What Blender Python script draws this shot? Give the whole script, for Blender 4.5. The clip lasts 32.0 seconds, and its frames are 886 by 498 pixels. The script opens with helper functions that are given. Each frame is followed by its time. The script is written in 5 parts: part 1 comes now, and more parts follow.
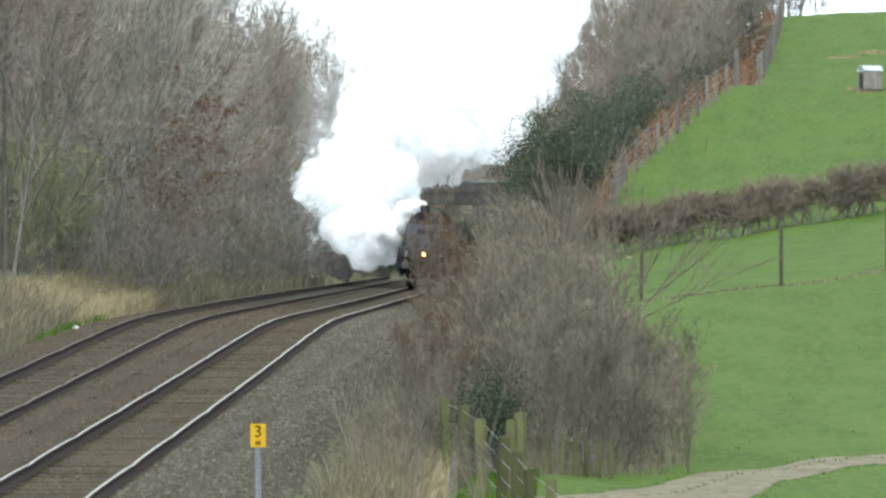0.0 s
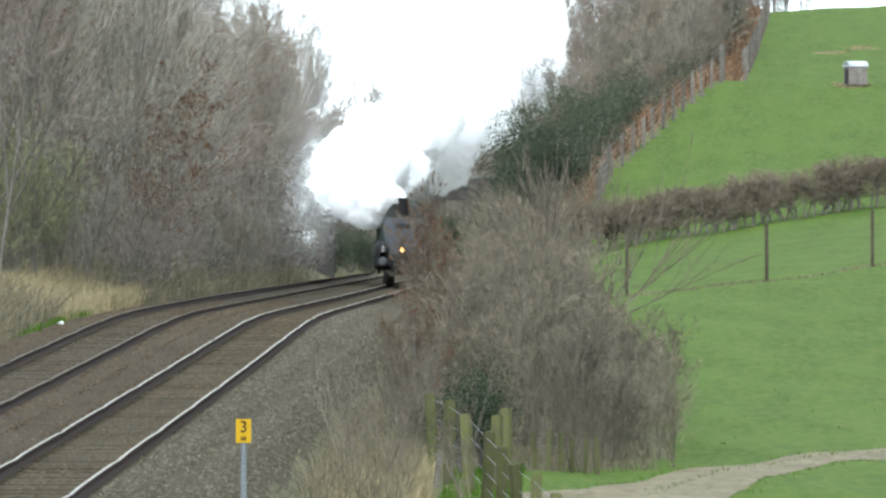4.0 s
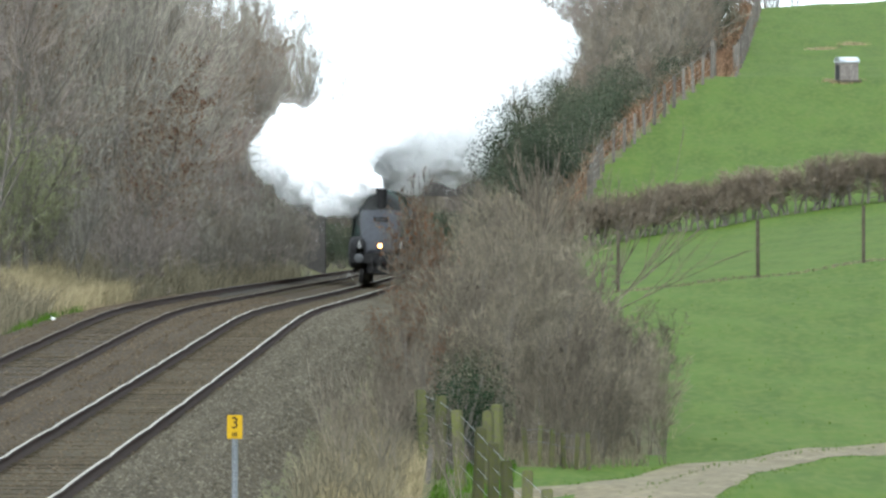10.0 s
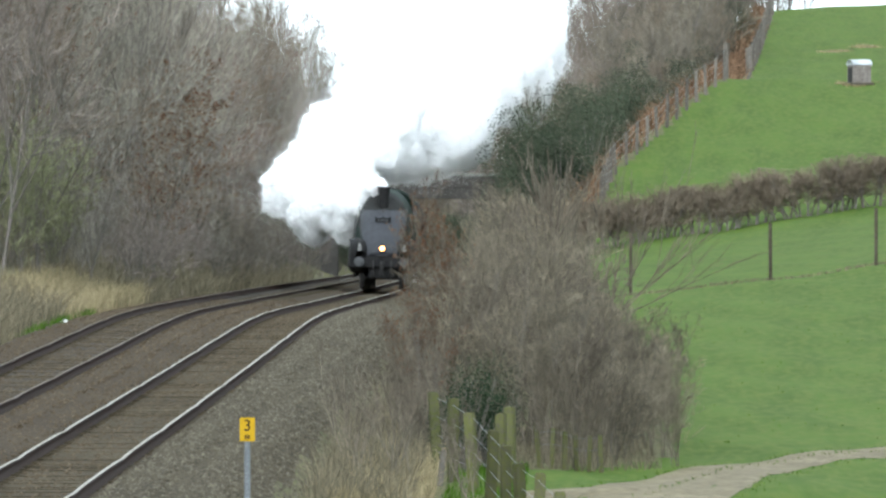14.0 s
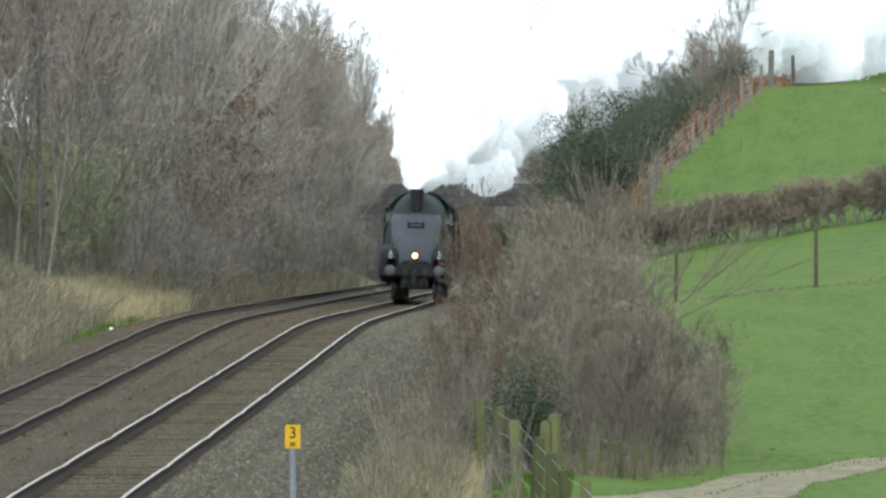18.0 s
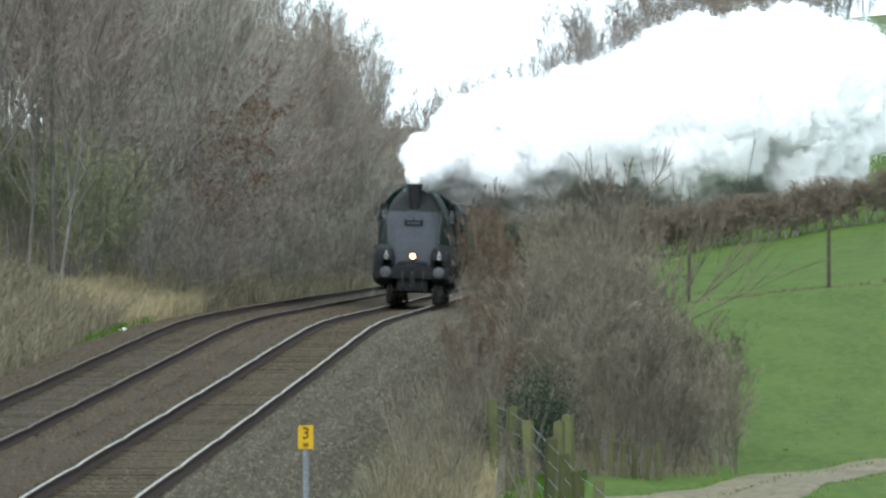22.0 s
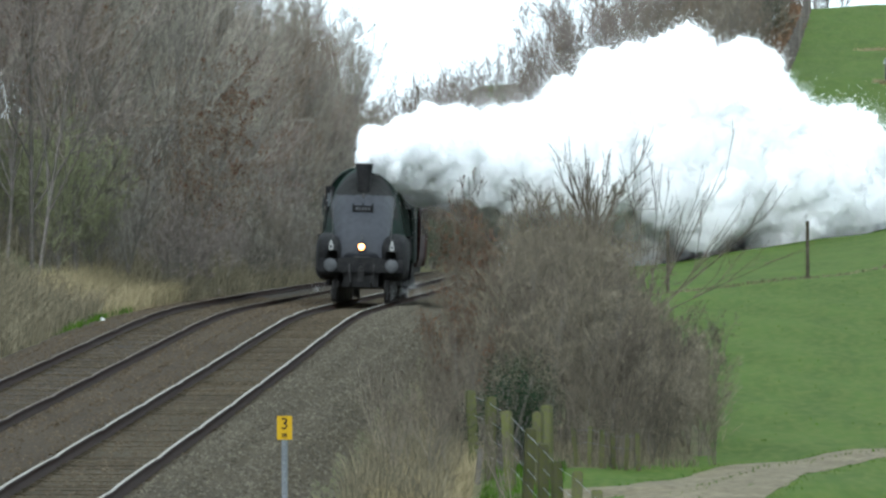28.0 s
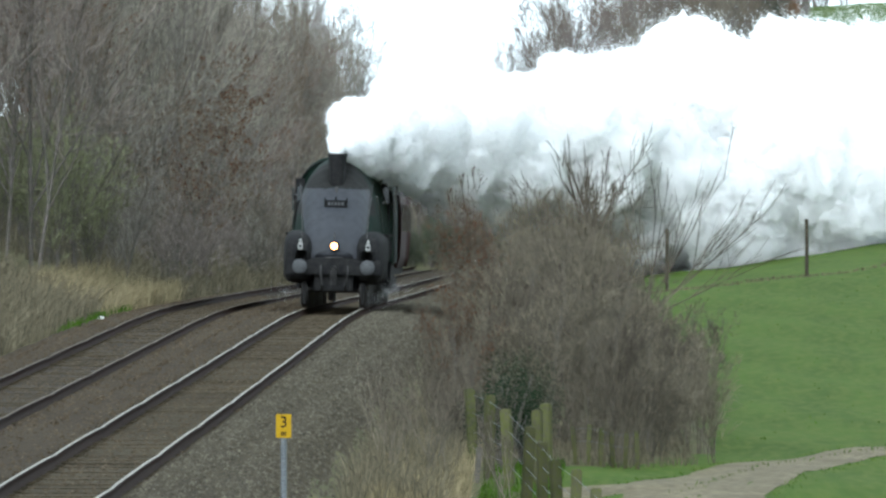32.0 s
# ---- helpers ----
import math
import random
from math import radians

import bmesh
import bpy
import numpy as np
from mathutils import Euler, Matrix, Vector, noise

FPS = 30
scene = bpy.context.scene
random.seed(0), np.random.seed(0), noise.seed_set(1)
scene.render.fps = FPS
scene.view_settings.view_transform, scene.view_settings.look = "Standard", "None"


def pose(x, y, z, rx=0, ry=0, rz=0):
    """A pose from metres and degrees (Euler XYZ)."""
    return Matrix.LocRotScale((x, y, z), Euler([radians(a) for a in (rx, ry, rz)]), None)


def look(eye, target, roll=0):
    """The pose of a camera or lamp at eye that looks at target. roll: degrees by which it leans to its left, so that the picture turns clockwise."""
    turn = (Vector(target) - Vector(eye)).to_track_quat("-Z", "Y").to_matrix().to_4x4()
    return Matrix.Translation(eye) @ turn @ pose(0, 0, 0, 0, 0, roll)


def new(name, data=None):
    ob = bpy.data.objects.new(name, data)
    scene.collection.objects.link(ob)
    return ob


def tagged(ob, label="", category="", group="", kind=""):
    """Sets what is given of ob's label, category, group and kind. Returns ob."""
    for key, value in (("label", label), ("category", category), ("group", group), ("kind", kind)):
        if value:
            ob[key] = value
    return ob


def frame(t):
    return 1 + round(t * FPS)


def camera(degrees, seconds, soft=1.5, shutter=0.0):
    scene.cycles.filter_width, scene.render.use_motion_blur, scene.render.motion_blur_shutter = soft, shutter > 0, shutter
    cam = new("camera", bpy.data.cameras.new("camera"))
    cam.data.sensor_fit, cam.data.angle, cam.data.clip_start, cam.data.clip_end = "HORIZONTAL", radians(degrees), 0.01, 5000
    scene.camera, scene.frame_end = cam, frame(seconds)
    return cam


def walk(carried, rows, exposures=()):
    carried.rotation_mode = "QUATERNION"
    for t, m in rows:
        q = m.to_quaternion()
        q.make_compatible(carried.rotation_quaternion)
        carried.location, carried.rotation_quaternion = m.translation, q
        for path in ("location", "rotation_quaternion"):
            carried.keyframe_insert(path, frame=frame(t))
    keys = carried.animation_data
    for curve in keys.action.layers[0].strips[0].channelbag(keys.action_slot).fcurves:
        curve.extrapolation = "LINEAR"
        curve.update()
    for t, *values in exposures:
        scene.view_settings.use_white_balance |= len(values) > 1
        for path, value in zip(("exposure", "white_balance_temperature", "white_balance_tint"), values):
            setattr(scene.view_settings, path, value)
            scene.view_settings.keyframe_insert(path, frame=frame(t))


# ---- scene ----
cam = camera(3.5921, 32.0, soft=2.6)
walk(cam, [
    (0, pose(0, 0, 4.75, 89.7155, 0, -0.1036)),
    (0.5, pose(0, 0, 4.75, 89.7152, 0, -0.1106)),
    (1, pose(0, 0, 4.75, 89.7121, 0, -0.1193)),
    (1.5, pose(0, 0, 4.75, 89.7117, 0, -0.1265)),
    (2, pose(0, 0, 4.75, 89.7087, 0, -0.1349)),
    (2.5, pose(0, 0, 4.75, 89.7083, 0, -0.1407)),
    (3, pose(0, 0, 4.75, 89.7050, 0, -0.1491)),
    (3.5, pose(0, 0, 4.75, 89.7014, 0, -0.1562)),
    (5.5, pose(0, 0, 4.75, 89.6874, 0, -0.1807)),
    (6, pose(0, 0, 4.75, 89.6875, 0, -0.1861)),
    (6.5, pose(0, 0, 4.75, 89.6872, 0, -0.1896)),
    (7, pose(0, 0, 4.75, 89.6840, 0, -0.1929)),
    (7.5, pose(0, 0, 4.75, 89.6835, 0, -0.1949)),
    (8, pose(0, 0, 4.75, 89.6804, 0, -0.1982)),
    (8.5, pose(0, 0, 4.75, 89.6802, 0, -0.1984)),
    (9, pose(0, 0, 4.75, 89.6803, 0, -0.1984)),
    (9.5, pose(0, 0, 4.75, 89.6802, 0, -0.1984)),
    (10, pose(0, 0, 4.75, 89.6804, 0, -0.1984)),
    (10.5, pose(0, 0, 4.75, 89.6836, 0, -0.1984)),
    (11, pose(0, 0, 4.75, 89.6839, 0, -0.1983)),
    (11.5, pose(0, 0, 4.75, 89.6839, 0, -0.1964)),
    (12, pose(0, 0, 4.75, 89.6857, 0, -0.1912)),
    (12.5, pose(0, 0, 4.75, 89.6873, 0, -0.1829)),
    (13, pose(0, 0, 4.75, 89.6876, 0, -0.1753)),
    (13.5, pose(0, 0, 4.75, 89.6907, 0, -0.1616)),
    (14, pose(0, 0, 4.75, 89.6909, 0, -0.1473)),
    (14.5, pose(0, 0, 4.75, 89.6926, 0, -0.1299)),
    (16.5, pose(0, 0, 4.75, 89.7085, 0, -0.0351)),
    (17, pose(0, 0, 4.75, 89.7136, 0, -0.0071)),
    (17.5, pose(0, 0, 4.75, 89.7172, 0, 0.0175)),
    (18, pose(0, 0, 4.75, 89.7207, 0, 0.0369)),
    (18.5, pose(0, 0, 4.75, 89.7224, 0, 0.0560)),
    (19, pose(0, 0, 4.75, 89.7226, 0, 0.0702)),
    (19.5, pose(0, 0, 4.75, 89.7241, 0, 0.0806)),
    (20, pose(0, 0, 4.75, 89.7242, 0, 0.0859)),
    (20.5, pose(0, 0, 4.75, 89.7242, 0, 0.0878)),
    (21, pose(0, 0, 4.75, 89.7242, 0, 0.0894)),
    (21.5, pose(0, 0, 4.75, 89.7241, 0, 0.0895)),
    (22, pose(0, 0, 4.75, 89.7226, 0, 0.0895)),
    (22.5, pose(0, 0, 4.75, 89.7223, 0, 0.0894)),
    (23, pose(0, 0, 4.75, 89.7191, 0, 0.0861)),
    (23.5, pose(0, 0, 4.75, 89.7172, 0, 0.0806)),
    (24, pose(0, 0, 4.75, 89.7137, 0, 0.0720)),
    (24.5, pose(0, 0, 4.75, 89.7118, 0, 0.0631)),
    (25, pose(0, 0, 4.75, 89.7085, 0, 0.0544)),
    (25.5, pose(0, 0, 4.75, 89.7050, 0, 0.0456)),
    (27.5, pose(0, 0, 4.75, 89.6874, 0, 0.0105)),
    (28, pose(0, 0, 4.75, 89.6840, 0, 0.0034)),
    (28.5, pose(0, 0, 4.75, 89.6835, 0, -0.0017)),
    (29, pose(0, 0, 4.75, 89.6788, 0, -0.0054)),
    (29.5, pose(0, 0, 4.75, 89.6767, 0, -0.0069)),
    (30, pose(0, 0, 4.75, 89.6735, 0, -0.0073)),
    (30.5, pose(0, 0, 4.75, 89.6734, 0, -0.0103)),
    (31, pose(0, 0, 4.75, 89.6734, 0, -0.0072)),
    (31.5, pose(0, 0, 4.75, 89.6735, 0, -0.0036)),
    (32, pose(0, 0, 4.75, 89.6769, 0, 0.0000)),
], exposures=[(0, 0.81, 5960, 6.5), (6, 0.88, 5960, 6.5), (13, 0.78, 5960, 6.5), (19, 0.69, 5900, 5.5), (22, 0.53, 5810, 4), (25, 0.41, 5770, 4), (32, 0.35, 5770, 4)])

# ---- light: white overcast sky, weak wide sun high behind the camera ----
world = bpy.data.worlds.new("overcast")
scene.world = world
world.use_nodes = True
wn, wl = world.node_tree.nodes, world.node_tree.links
sky = wn.new("ShaderNodeTexSky")
sky.sky_type, sky.sun_disc = "NISHITA", False
sky.sun_elevation, sky.sun_rotation = radians(38), radians(200)
sky.air_density, sky.dust_density = 1.0, 4.0
hsv = wn.new("ShaderNodeHueSaturation")
hsv.inputs["Saturation"].default_value = 0.12
hsv.inputs["Value"].default_value = 0.08
veil = wn.new("ShaderNodeMixRGB")
veil.blend_type = "ADD"
veil.inputs[0].default_value = 1.0
veil.inputs[2].default_value = (1.34, 1.45, 1.48, 1)
wl.new(sky.outputs[0], hsv.inputs["Color"])
wl.new(hsv.outputs[0], veil.inputs[1])
bg = wn["Background"]
wl.new(veil.outputs[0], bg.inputs["Color"])
bg.inputs["Strength"].default_value = 1.0
sun = new("sun", bpy.data.lights.new("sun", "SUN"))
sun.data.energy, sun.data.angle, sun.data.color = 1.5, radians(25), (1.0, 0.98, 0.95)
sun.matrix_world = look((0, 0, 60), (9, 50, 42))


# ---- materials ----
def material(name, a, b, c=None, scale=1.0, fine=12.0, rough=0.85, metal=0.0, bump=0.0, stretch=(1, 1, 1), vary=0.0, island=0.0, through_light=0.0, shine=0.04):
    """Two scales of noise between the colours a, b and c; vary and island shift the value from object to object and piece to piece."""
    m = bpy.data.materials.new(name)
    m.use_nodes = True
    n, l = m.node_tree.nodes, m.node_tree.links
    bsdf = n["Principled BSDF"]
    geo = n.new("ShaderNodeTexCoord")
    mp = n.new("ShaderNodeMapping")
    mp.inputs["Scale"].default_value = stretch
    l.new(geo.outputs["Object"], mp.inputs[0])
    n1, n2 = n.new("ShaderNodeTexNoise"), n.new("ShaderNodeTexNoise")
    for nd, sc, det in ((n1, scale, 3), (n2, scale * fine, 4)):
        nd.inputs["Scale"].default_value = sc
        nd.inputs["Detail"].default_value = det
        l.new(mp.outputs[0], nd.inputs["Vector"])
    r1 = n.new("ShaderNodeValToRGB")
    r1.color_ramp.elements[0].position, r1.color_ramp.elements[1].position = 0.35, 0.65
    r1.color_ramp.elements[0].color, r1.color_ramp.elements[1].color = (*a, 1), (*b, 1)
    l.new(n1.outputs["Fac"], r1.inputs[0])
    col = r1.outputs[0]
    r2 = n.new("ShaderNodeMixRGB")
    fac = n.new("ShaderNodeMapRange")
    fac.inputs[1].default_value, fac.inputs[2].default_value = 0.4, 0.72
    l.new(n2.outputs["Fac"], fac.inputs[0])
    l.new(fac.outputs[0], r2.inputs[0])
    l.new(col, r2.inputs[1])
    r2.inputs[2].default_value = (*(c or [0.6 * v for v in a]), 1)
    col = r2.outputs[0]
    for amount, node, sock in ((vary, "ShaderNodeObjectInfo", "Random"), (island, "ShaderNodeNewGeometry", "Random Per Island")):
        if amount:
            src, mr, h = n.new(node), n.new("ShaderNodeMapRange"), n.new("ShaderNodeHueSaturation")
            mr.inputs[3].default_value, mr.inputs[4].default_value = 1 - amount, 1 + amount
            l.new(src.outputs[sock], mr.inputs[0])
            l.new(mr.outputs[0], h.inputs["Value"])
            l.new(col, h.inputs["Color"])
            col = h.outputs[0]
    l.new(col, bsdf.inputs["Base Color"])
    bsdf.inputs["Roughness"].default_value, bsdf.inputs["Metallic"].default_value = rough, metal
    bsdf.inputs["Specular IOR Level"].default_value = shine
    if bump:
        bp = n.new("ShaderNodeBump")
        bp.inputs["Strength"].default_value, bp.inputs["Distance"].default_value = 0.6, bump
        l.new(n2.outputs["Fac"], bp.inputs["Height"])
        l.new(bp.outputs[0], bsdf.inputs["Normal"])
    if through_light:
        tr, mx = n.new("ShaderNodeBsdfTranslucent"), n.new("ShaderNodeMixShader")
        l.new(col, tr.inputs[0])
        mx.inputs[0].default_value = through_light
        l.new(bsdf.outputs[0], mx.inputs[1])
        l.new(tr.outputs[0], mx.inputs[2])
        l.new(mx.outputs[0], n["Material Output"].inputs["Surface"])
    return m


# Mottling stretched along y paints the shade of ground swells into the grass.
FIELD = material("field_grass_with_swell_shade", (0.0292, 0.0529, 0.00657), (0.0423, 0.0719, 0.00971), (0.0569, 0.0759, 0.0137), 1.1, 5, 0.95, 0, 0.05, (1, 0.12, 1), shine=0.04)
VERGE = material("rough_verge", (0.0582, 0.0493, 0.0292), (0.093, 0.0814, 0.0436), (0.0406, 0.0523, 0.0175), 0.25, 10, 0.95, 0, 0.06)
BALLAST = material("ballast", (0.034, 0.0265, 0.0144), (0.0523, 0.0425, 0.0239), (0.013, 0.0103, 0.00571), 0.5, 30, 0.95, 0, 0.05, (1, 0.25, 1))
OILY = material("dark_ballast", (0.0273, 0.023, 0.0176), (0.0467, 0.0389, 0.0297), (0.0137, 0.0119, 0.00941), 0.5, 30, 0.95, 0, 0.05)
RUSTBED = material("rusty_ballast", (0.0299, 0.0211, 0.0118), (0.0436, 0.0323, 0.0186), (0.0133, 0.0101, 0.00598), 0.5, 30, 0.95, 0, 0.05, (1, 0.25, 1))
BROWNSTONE = material("brown_ballast_stone", (0.0543, 0.0406, 0.0261), (0.0895, 0.0699, 0.0466), None, 3, 6, 0.9, 0, 0, island=0.35)
STONE = material("ballast_stone", (0.0559, 0.0491, 0.0356), (0.0949, 0.0848, 0.0627), None, 3, 6, 0.9, 0, 0, island=0.38, shine=0.05)
SLEEPER = material("sleeper_timber", (0.0383, 0.0306, 0.0188), (0.0554, 0.044, 0.027), None, 1.5, 12, 0.9, 0, 0.004, (1, 6, 1), vary=0.3)
RAIL_SIDE = material("rusty_rail", (0.0162, 0.00942, 0.00625), (0.0263, 0.0143, 0.00918), None, 2, 10, 0.85)
RAIL_TOP = material("worn_rail_head", (0.108, 0.0942, 0.0706), (0.162, 0.141, 0.106), (0.13, 0.115, 0.0864), 2, 10, 0.55, 0.5, shine=0.5)
TRACKWAY = material("wet_farm_track", (0.0843, 0.0683, 0.0386), (0.135, 0.111, 0.0656), (0.0494, 0.0413, 0.0224), 0.7, 9, 0.8, 0, 0.03, shine=0.08)
BROWNBARK = material("brown_bark", (0.0911, 0.0765, 0.059), (0.13, 0.113, 0.0895), (0.0574, 0.0546, 0.0378), 1.2, 8, 0.95, vary=0.3)
BARK = material("grey_bark", (0.0889, 0.0763, 0.0678), (0.134, 0.116, 0.11), (0.0556, 0.06, 0.0401), 1.2, 8, 0.95, vary=0.18)
TWIG = material("brown_twigs", (0.166, 0.138, 0.12), (0.232, 0.195, 0.168), None, 0.5, 8, 0.95, vary=0.18, island=0.14, shine=0.05)
GREYTWIG = material("grey_green_twigs", (0.172, 0.158, 0.13), (0.245, 0.224, 0.184), None, 0.5, 8, 0.95, vary=0.2, island=0.14)
SCRUBTWIG = material("dull_brown_scrub_twigs", (0.12, 0.105, 0.081), (0.185, 0.161, 0.123), None, 0.5, 8, 0.95, vary=0.3, island=0.2)
OLIVETWIG = material("olive_mossy_twigs", (0.134, 0.138, 0.0763), (0.204, 0.201, 0.114), None, 0.5, 8, 0.95, vary=0.2, island=0.25)
THICKET = material("grey_brown_shoots", (0.116, 0.101, 0.0725), (0.17, 0.149, 0.107), None, 0.5, 8, 0.95, vary=0.25, island=0.35)
THICKDARK = material("dark_brown_shoots", (0.078, 0.0657, 0.0501), (0.116, 0.0988, 0.0754), None, 0.5, 8, 0.95, vary=0.2, island=0.3)
DARKTWIG = material("dark_wet_twigs", (0.114, 0.0922, 0.0674), (0.168, 0.136, 0.101), None, 0.5, 8, 0.95, island=0.25)
RUSTLEAF = material("dead_brown_leaves", (0.0722, 0.033, 0.0165), (0.118, 0.0573, 0.0283), None, 2, 6, 0.9, vary=0.2, island=0.4, through_light=0.3, shine=0.03)
BRACKEN = material("dead_bracken", (0.0926, 0.055, 0.033), (0.141, 0.0926, 0.0573), None, 0.6, 8, 0.95, island=0.4, shine=0.03)
STRAW = material("straw_grass", (0.184, 0.154, 0.0856), (0.261, 0.218, 0.132), None, 0.6, 8, 0.9, island=0.35, through_light=0.25)
BROWNGRASS = material("brown_dead_grass", (0.0897, 0.0782, 0.0527), (0.148, 0.13, 0.0858), None, 0.6, 8, 0.95, island=0.4, through_light=0.2)
GREENBLADE = material("green_grass_blades", (0.0358, 0.0738, 0.00839), (0.0595, 0.108, 0.0134), None, 0.6, 8, 0.9, island=0.3, through_light=0.3)
IVY = material("dark_ivy_leaves", (0.0134, 0.0246, 0.0112), (0.0246, 0.0403, 0.0179), None, 1, 8, 0.6, island=0.4)
GORSE = material("dull_evergreen", (0.0316, 0.0412, 0.0262), (0.0538, 0.0604, 0.0372), None, 1, 8, 0.85, vary=0.25, island=0.35)
POSTWOOD = material("mossy_post", (0.047, 0.0531, 0.0163), (0.0717, 0.0735, 0.0283), (0.0531, 0.0488, 0.0376), 2.5, 8, 0.95, 0, 0.004, vary=0.3)
GREYPOST = material("weathered_post", (0.0887, 0.0793, 0.0674), (0.119, 0.109, 0.0942), None, 2.5, 8, 0.95, 0, 0.004, vary=0.3)
DARKPOST = material("dark_timber_post", (0.042, 0.036, 0.026), (0.066, 0.057, 0.042), None, 2.5, 8, 0.95, 0, 0.004, vary=0.2)
WIRE = material("dull_wire", (0.0864, 0.0879, 0.0903), (0.118, 0.119, 0.122), None, 3, 6, 0.6, 0.4, shine=0.3)
YELLOW = material("yellow_plate", (0.29, 0.177, 0.00471), (0.314, 0.196, 0.00707), (0.243, 0.149, 0.00471), 4, 8, 0.7, shine=0.1)
# Black paint, and the painted-on shade inside the shelter doorway.
BLACKPAINT_SHADE = material("black_paint_and_shade", (0.00793, 0.00793, 0.00848), (0.0115, 0.0115, 0.0121), None, 3, 8, 0.5)
GALV = material("galvanised_steel", (0.107, 0.117, 0.126), (0.145, 0.155, 0.164), None, 6, 6, 0.55, 0.5, shine=0.5)
WOODGREY = material("grey_boards", (0.115, 0.0997, 0.0895), (0.169, 0.152, 0.137), None, 2, 8, 0.9)
PALETIN = material("pale_tin_roof", (0.327, 0.342, 0.358), (0.389, 0.405, 0.422), None, 2, 8, 0.45, 0.3, shine=0.5)
BRIDGESTONE = material("weathered_stone", (0.0342, 0.0316, 0.029), (0.0527, 0.0487, 0.0447), (0.021, 0.021, 0.0184), 0.6, 10, 0.95, 0, 0.02)
COPING = material("pale_coping", (0.0989, 0.101, 0.0903), (0.127, 0.13, 0.115), None, 0.6, 10, 0.9)
LOCOBLACK = material("sooty_black", (0.00606, 0.00606, 0.00674), (0.0121, 0.0121, 0.0129), (0.0203, 0.0196, 0.0182), 1.6, 7, 0.75, 0, 0.002, shine=0.08)
LOCOGREY = material("dusty_dark_grey_casing", (0.0236, 0.0253, 0.0302), (0.0322, 0.0341, 0.0396), (0.0204, 0.0212, 0.0243), 0.9, 7, 0.6, 0.0, shine=0.2)
DOMEGREY = material("sooty_dome_grey", (0.013, 0.0128, 0.0122), (0.0184, 0.0181, 0.0169), (0.00981, 0.00942, 0.00879), 0.9, 7, 0.8, shine=0.1)
LOCOGREEN = material("dark_green_paint", (0.00479, 0.0137, 0.00926), (0.00722, 0.0182, 0.0126), None, 0.8, 9, 0.75, shine=0.08)
WHEELSTEEL = material("oily_steel", (0.021, 0.02, 0.019), (0.0527, 0.05, 0.0474), None, 4, 5, 0.45, 0.6, shine=0.5)
BRIGHT = material("bright_steel", (0.101, 0.101, 0.101), (0.126, 0.126, 0.126), None, 4, 5, 0.35, 0.9, shine=0.5)
BUFFERFACE = material("pale_buffer_face", (0.0416, 0.0433, 0.0454), (0.0587, 0.0603, 0.0625), None, 5, 5, 0.6, 0.2, shine=0.3)
DULLWHITE = material("grimy_white_paint", (0.235, 0.235, 0.228), (0.298, 0.298, 0.283), None, 5, 5, 0.6)
WHITEPAINT = material("white_paint", (0.612, 0.612, 0.597), (0.644, 0.644, 0.628), None, 5, 5, 0.5)
MAROON = material("maroon_coach_paint", (0.0225, 0.0084, 0.00781), (0.029, 0.0111, 0.00973), (0.0185, 0.00973, 0.0084), 0.8, 9, 0.7, shine=0.12)
ROOFGREY = material("coach_roof", (0.0474, 0.0474, 0.0474), (0.0735, 0.071, 0.0686), None, 0.8, 9, 0.8)
GLASS = material("dark_window_glass", (0.0122, 0.0153, 0.0184), (0.0184, 0.0214, 0.0245), None, 1, 4, 0.08, shine=0.5)


def lamp_glow():
    m = bpy.data.materials.new("warm_lamp_glass")
    m.use_nodes = True
    b = m.node_tree.nodes["Principled BSDF"]
    b.inputs["Base Color"].default_value = (0.9, 0.7, 0.4, 1)
    b.inputs["Emission Color"].default_value = (1.0, 0.36, 0.08, 1)
    b.inputs["Emission Strength"].default_value = 6.5
    return m


LAMPGLASS = lamp_glow()


def steam_material(name, thin):
    """White steam: light passes on through it as much as it is thrown back."""
    m = bpy.data.materials.new(name)
    m.use_nodes = True
    n, l = m.node_tree.nodes, m.node_tree.links
    b = n["Principled BSDF"]
    b.inputs["Base Color"].default_value = (0.99, 0.99, 0.99, 1)
    b.inputs["Roughness"].default_value = 1.0
    b.inputs["Specular IOR Level"].default_value = 0.0
    tr, mx = n.new("ShaderNodeBsdfTranslucent"), n.new("ShaderNodeMixShader")
    tr.inputs[0].default_value = (0.99, 0.99, 0.99, 1)
    mx.inputs[0].default_value = 0.6 if thin else 0.78
    l.new(b.outputs[0], mx.inputs[1])
    l.new(tr.outputs[0], mx.inputs[2])
    l.new(mx.outputs[0], n["Material Output"].inputs["Surface"])
    return m


STEAM, WISP = steam_material("white_steam", False), steam_material("thin_steam", True)


# ---- the lie of the land: y runs away from the camera along the line ----
def line_x(y):
    u = (np.minimum(y, 900.0) - 350) / 200
    return 0.0545 * u**3 - 0.3055 * u**2 + 2.2884 * u - 2.9742 + np.maximum(y - 900.0, 0) * 0.009


def rail_z(y):
    y = np.asarray(y, float)
    return 1.2673 + 0.004155 * (y - 350) - 0.009488 * 10.51 * np.logaddexp(0, (y - 350.1) / 10.51)


def step(t):
    t = np.clip(t, 0, 1)
    return t * t * (3 - 2 * t)


def boundary_x(y):
    return np.interp(y, (0, 186, 212, 219, 228, 300, 420, 455, 488, 501, 521, 530, 560, 620, 680, 900, 1200), (5.5, 2.3, 0.95, 0.9, 4.5, 4.8, 5.2, 5.7, 7.05, 8.54, 10.86, 11.96, 13.2, 15.2, 17.6, 22, 24))


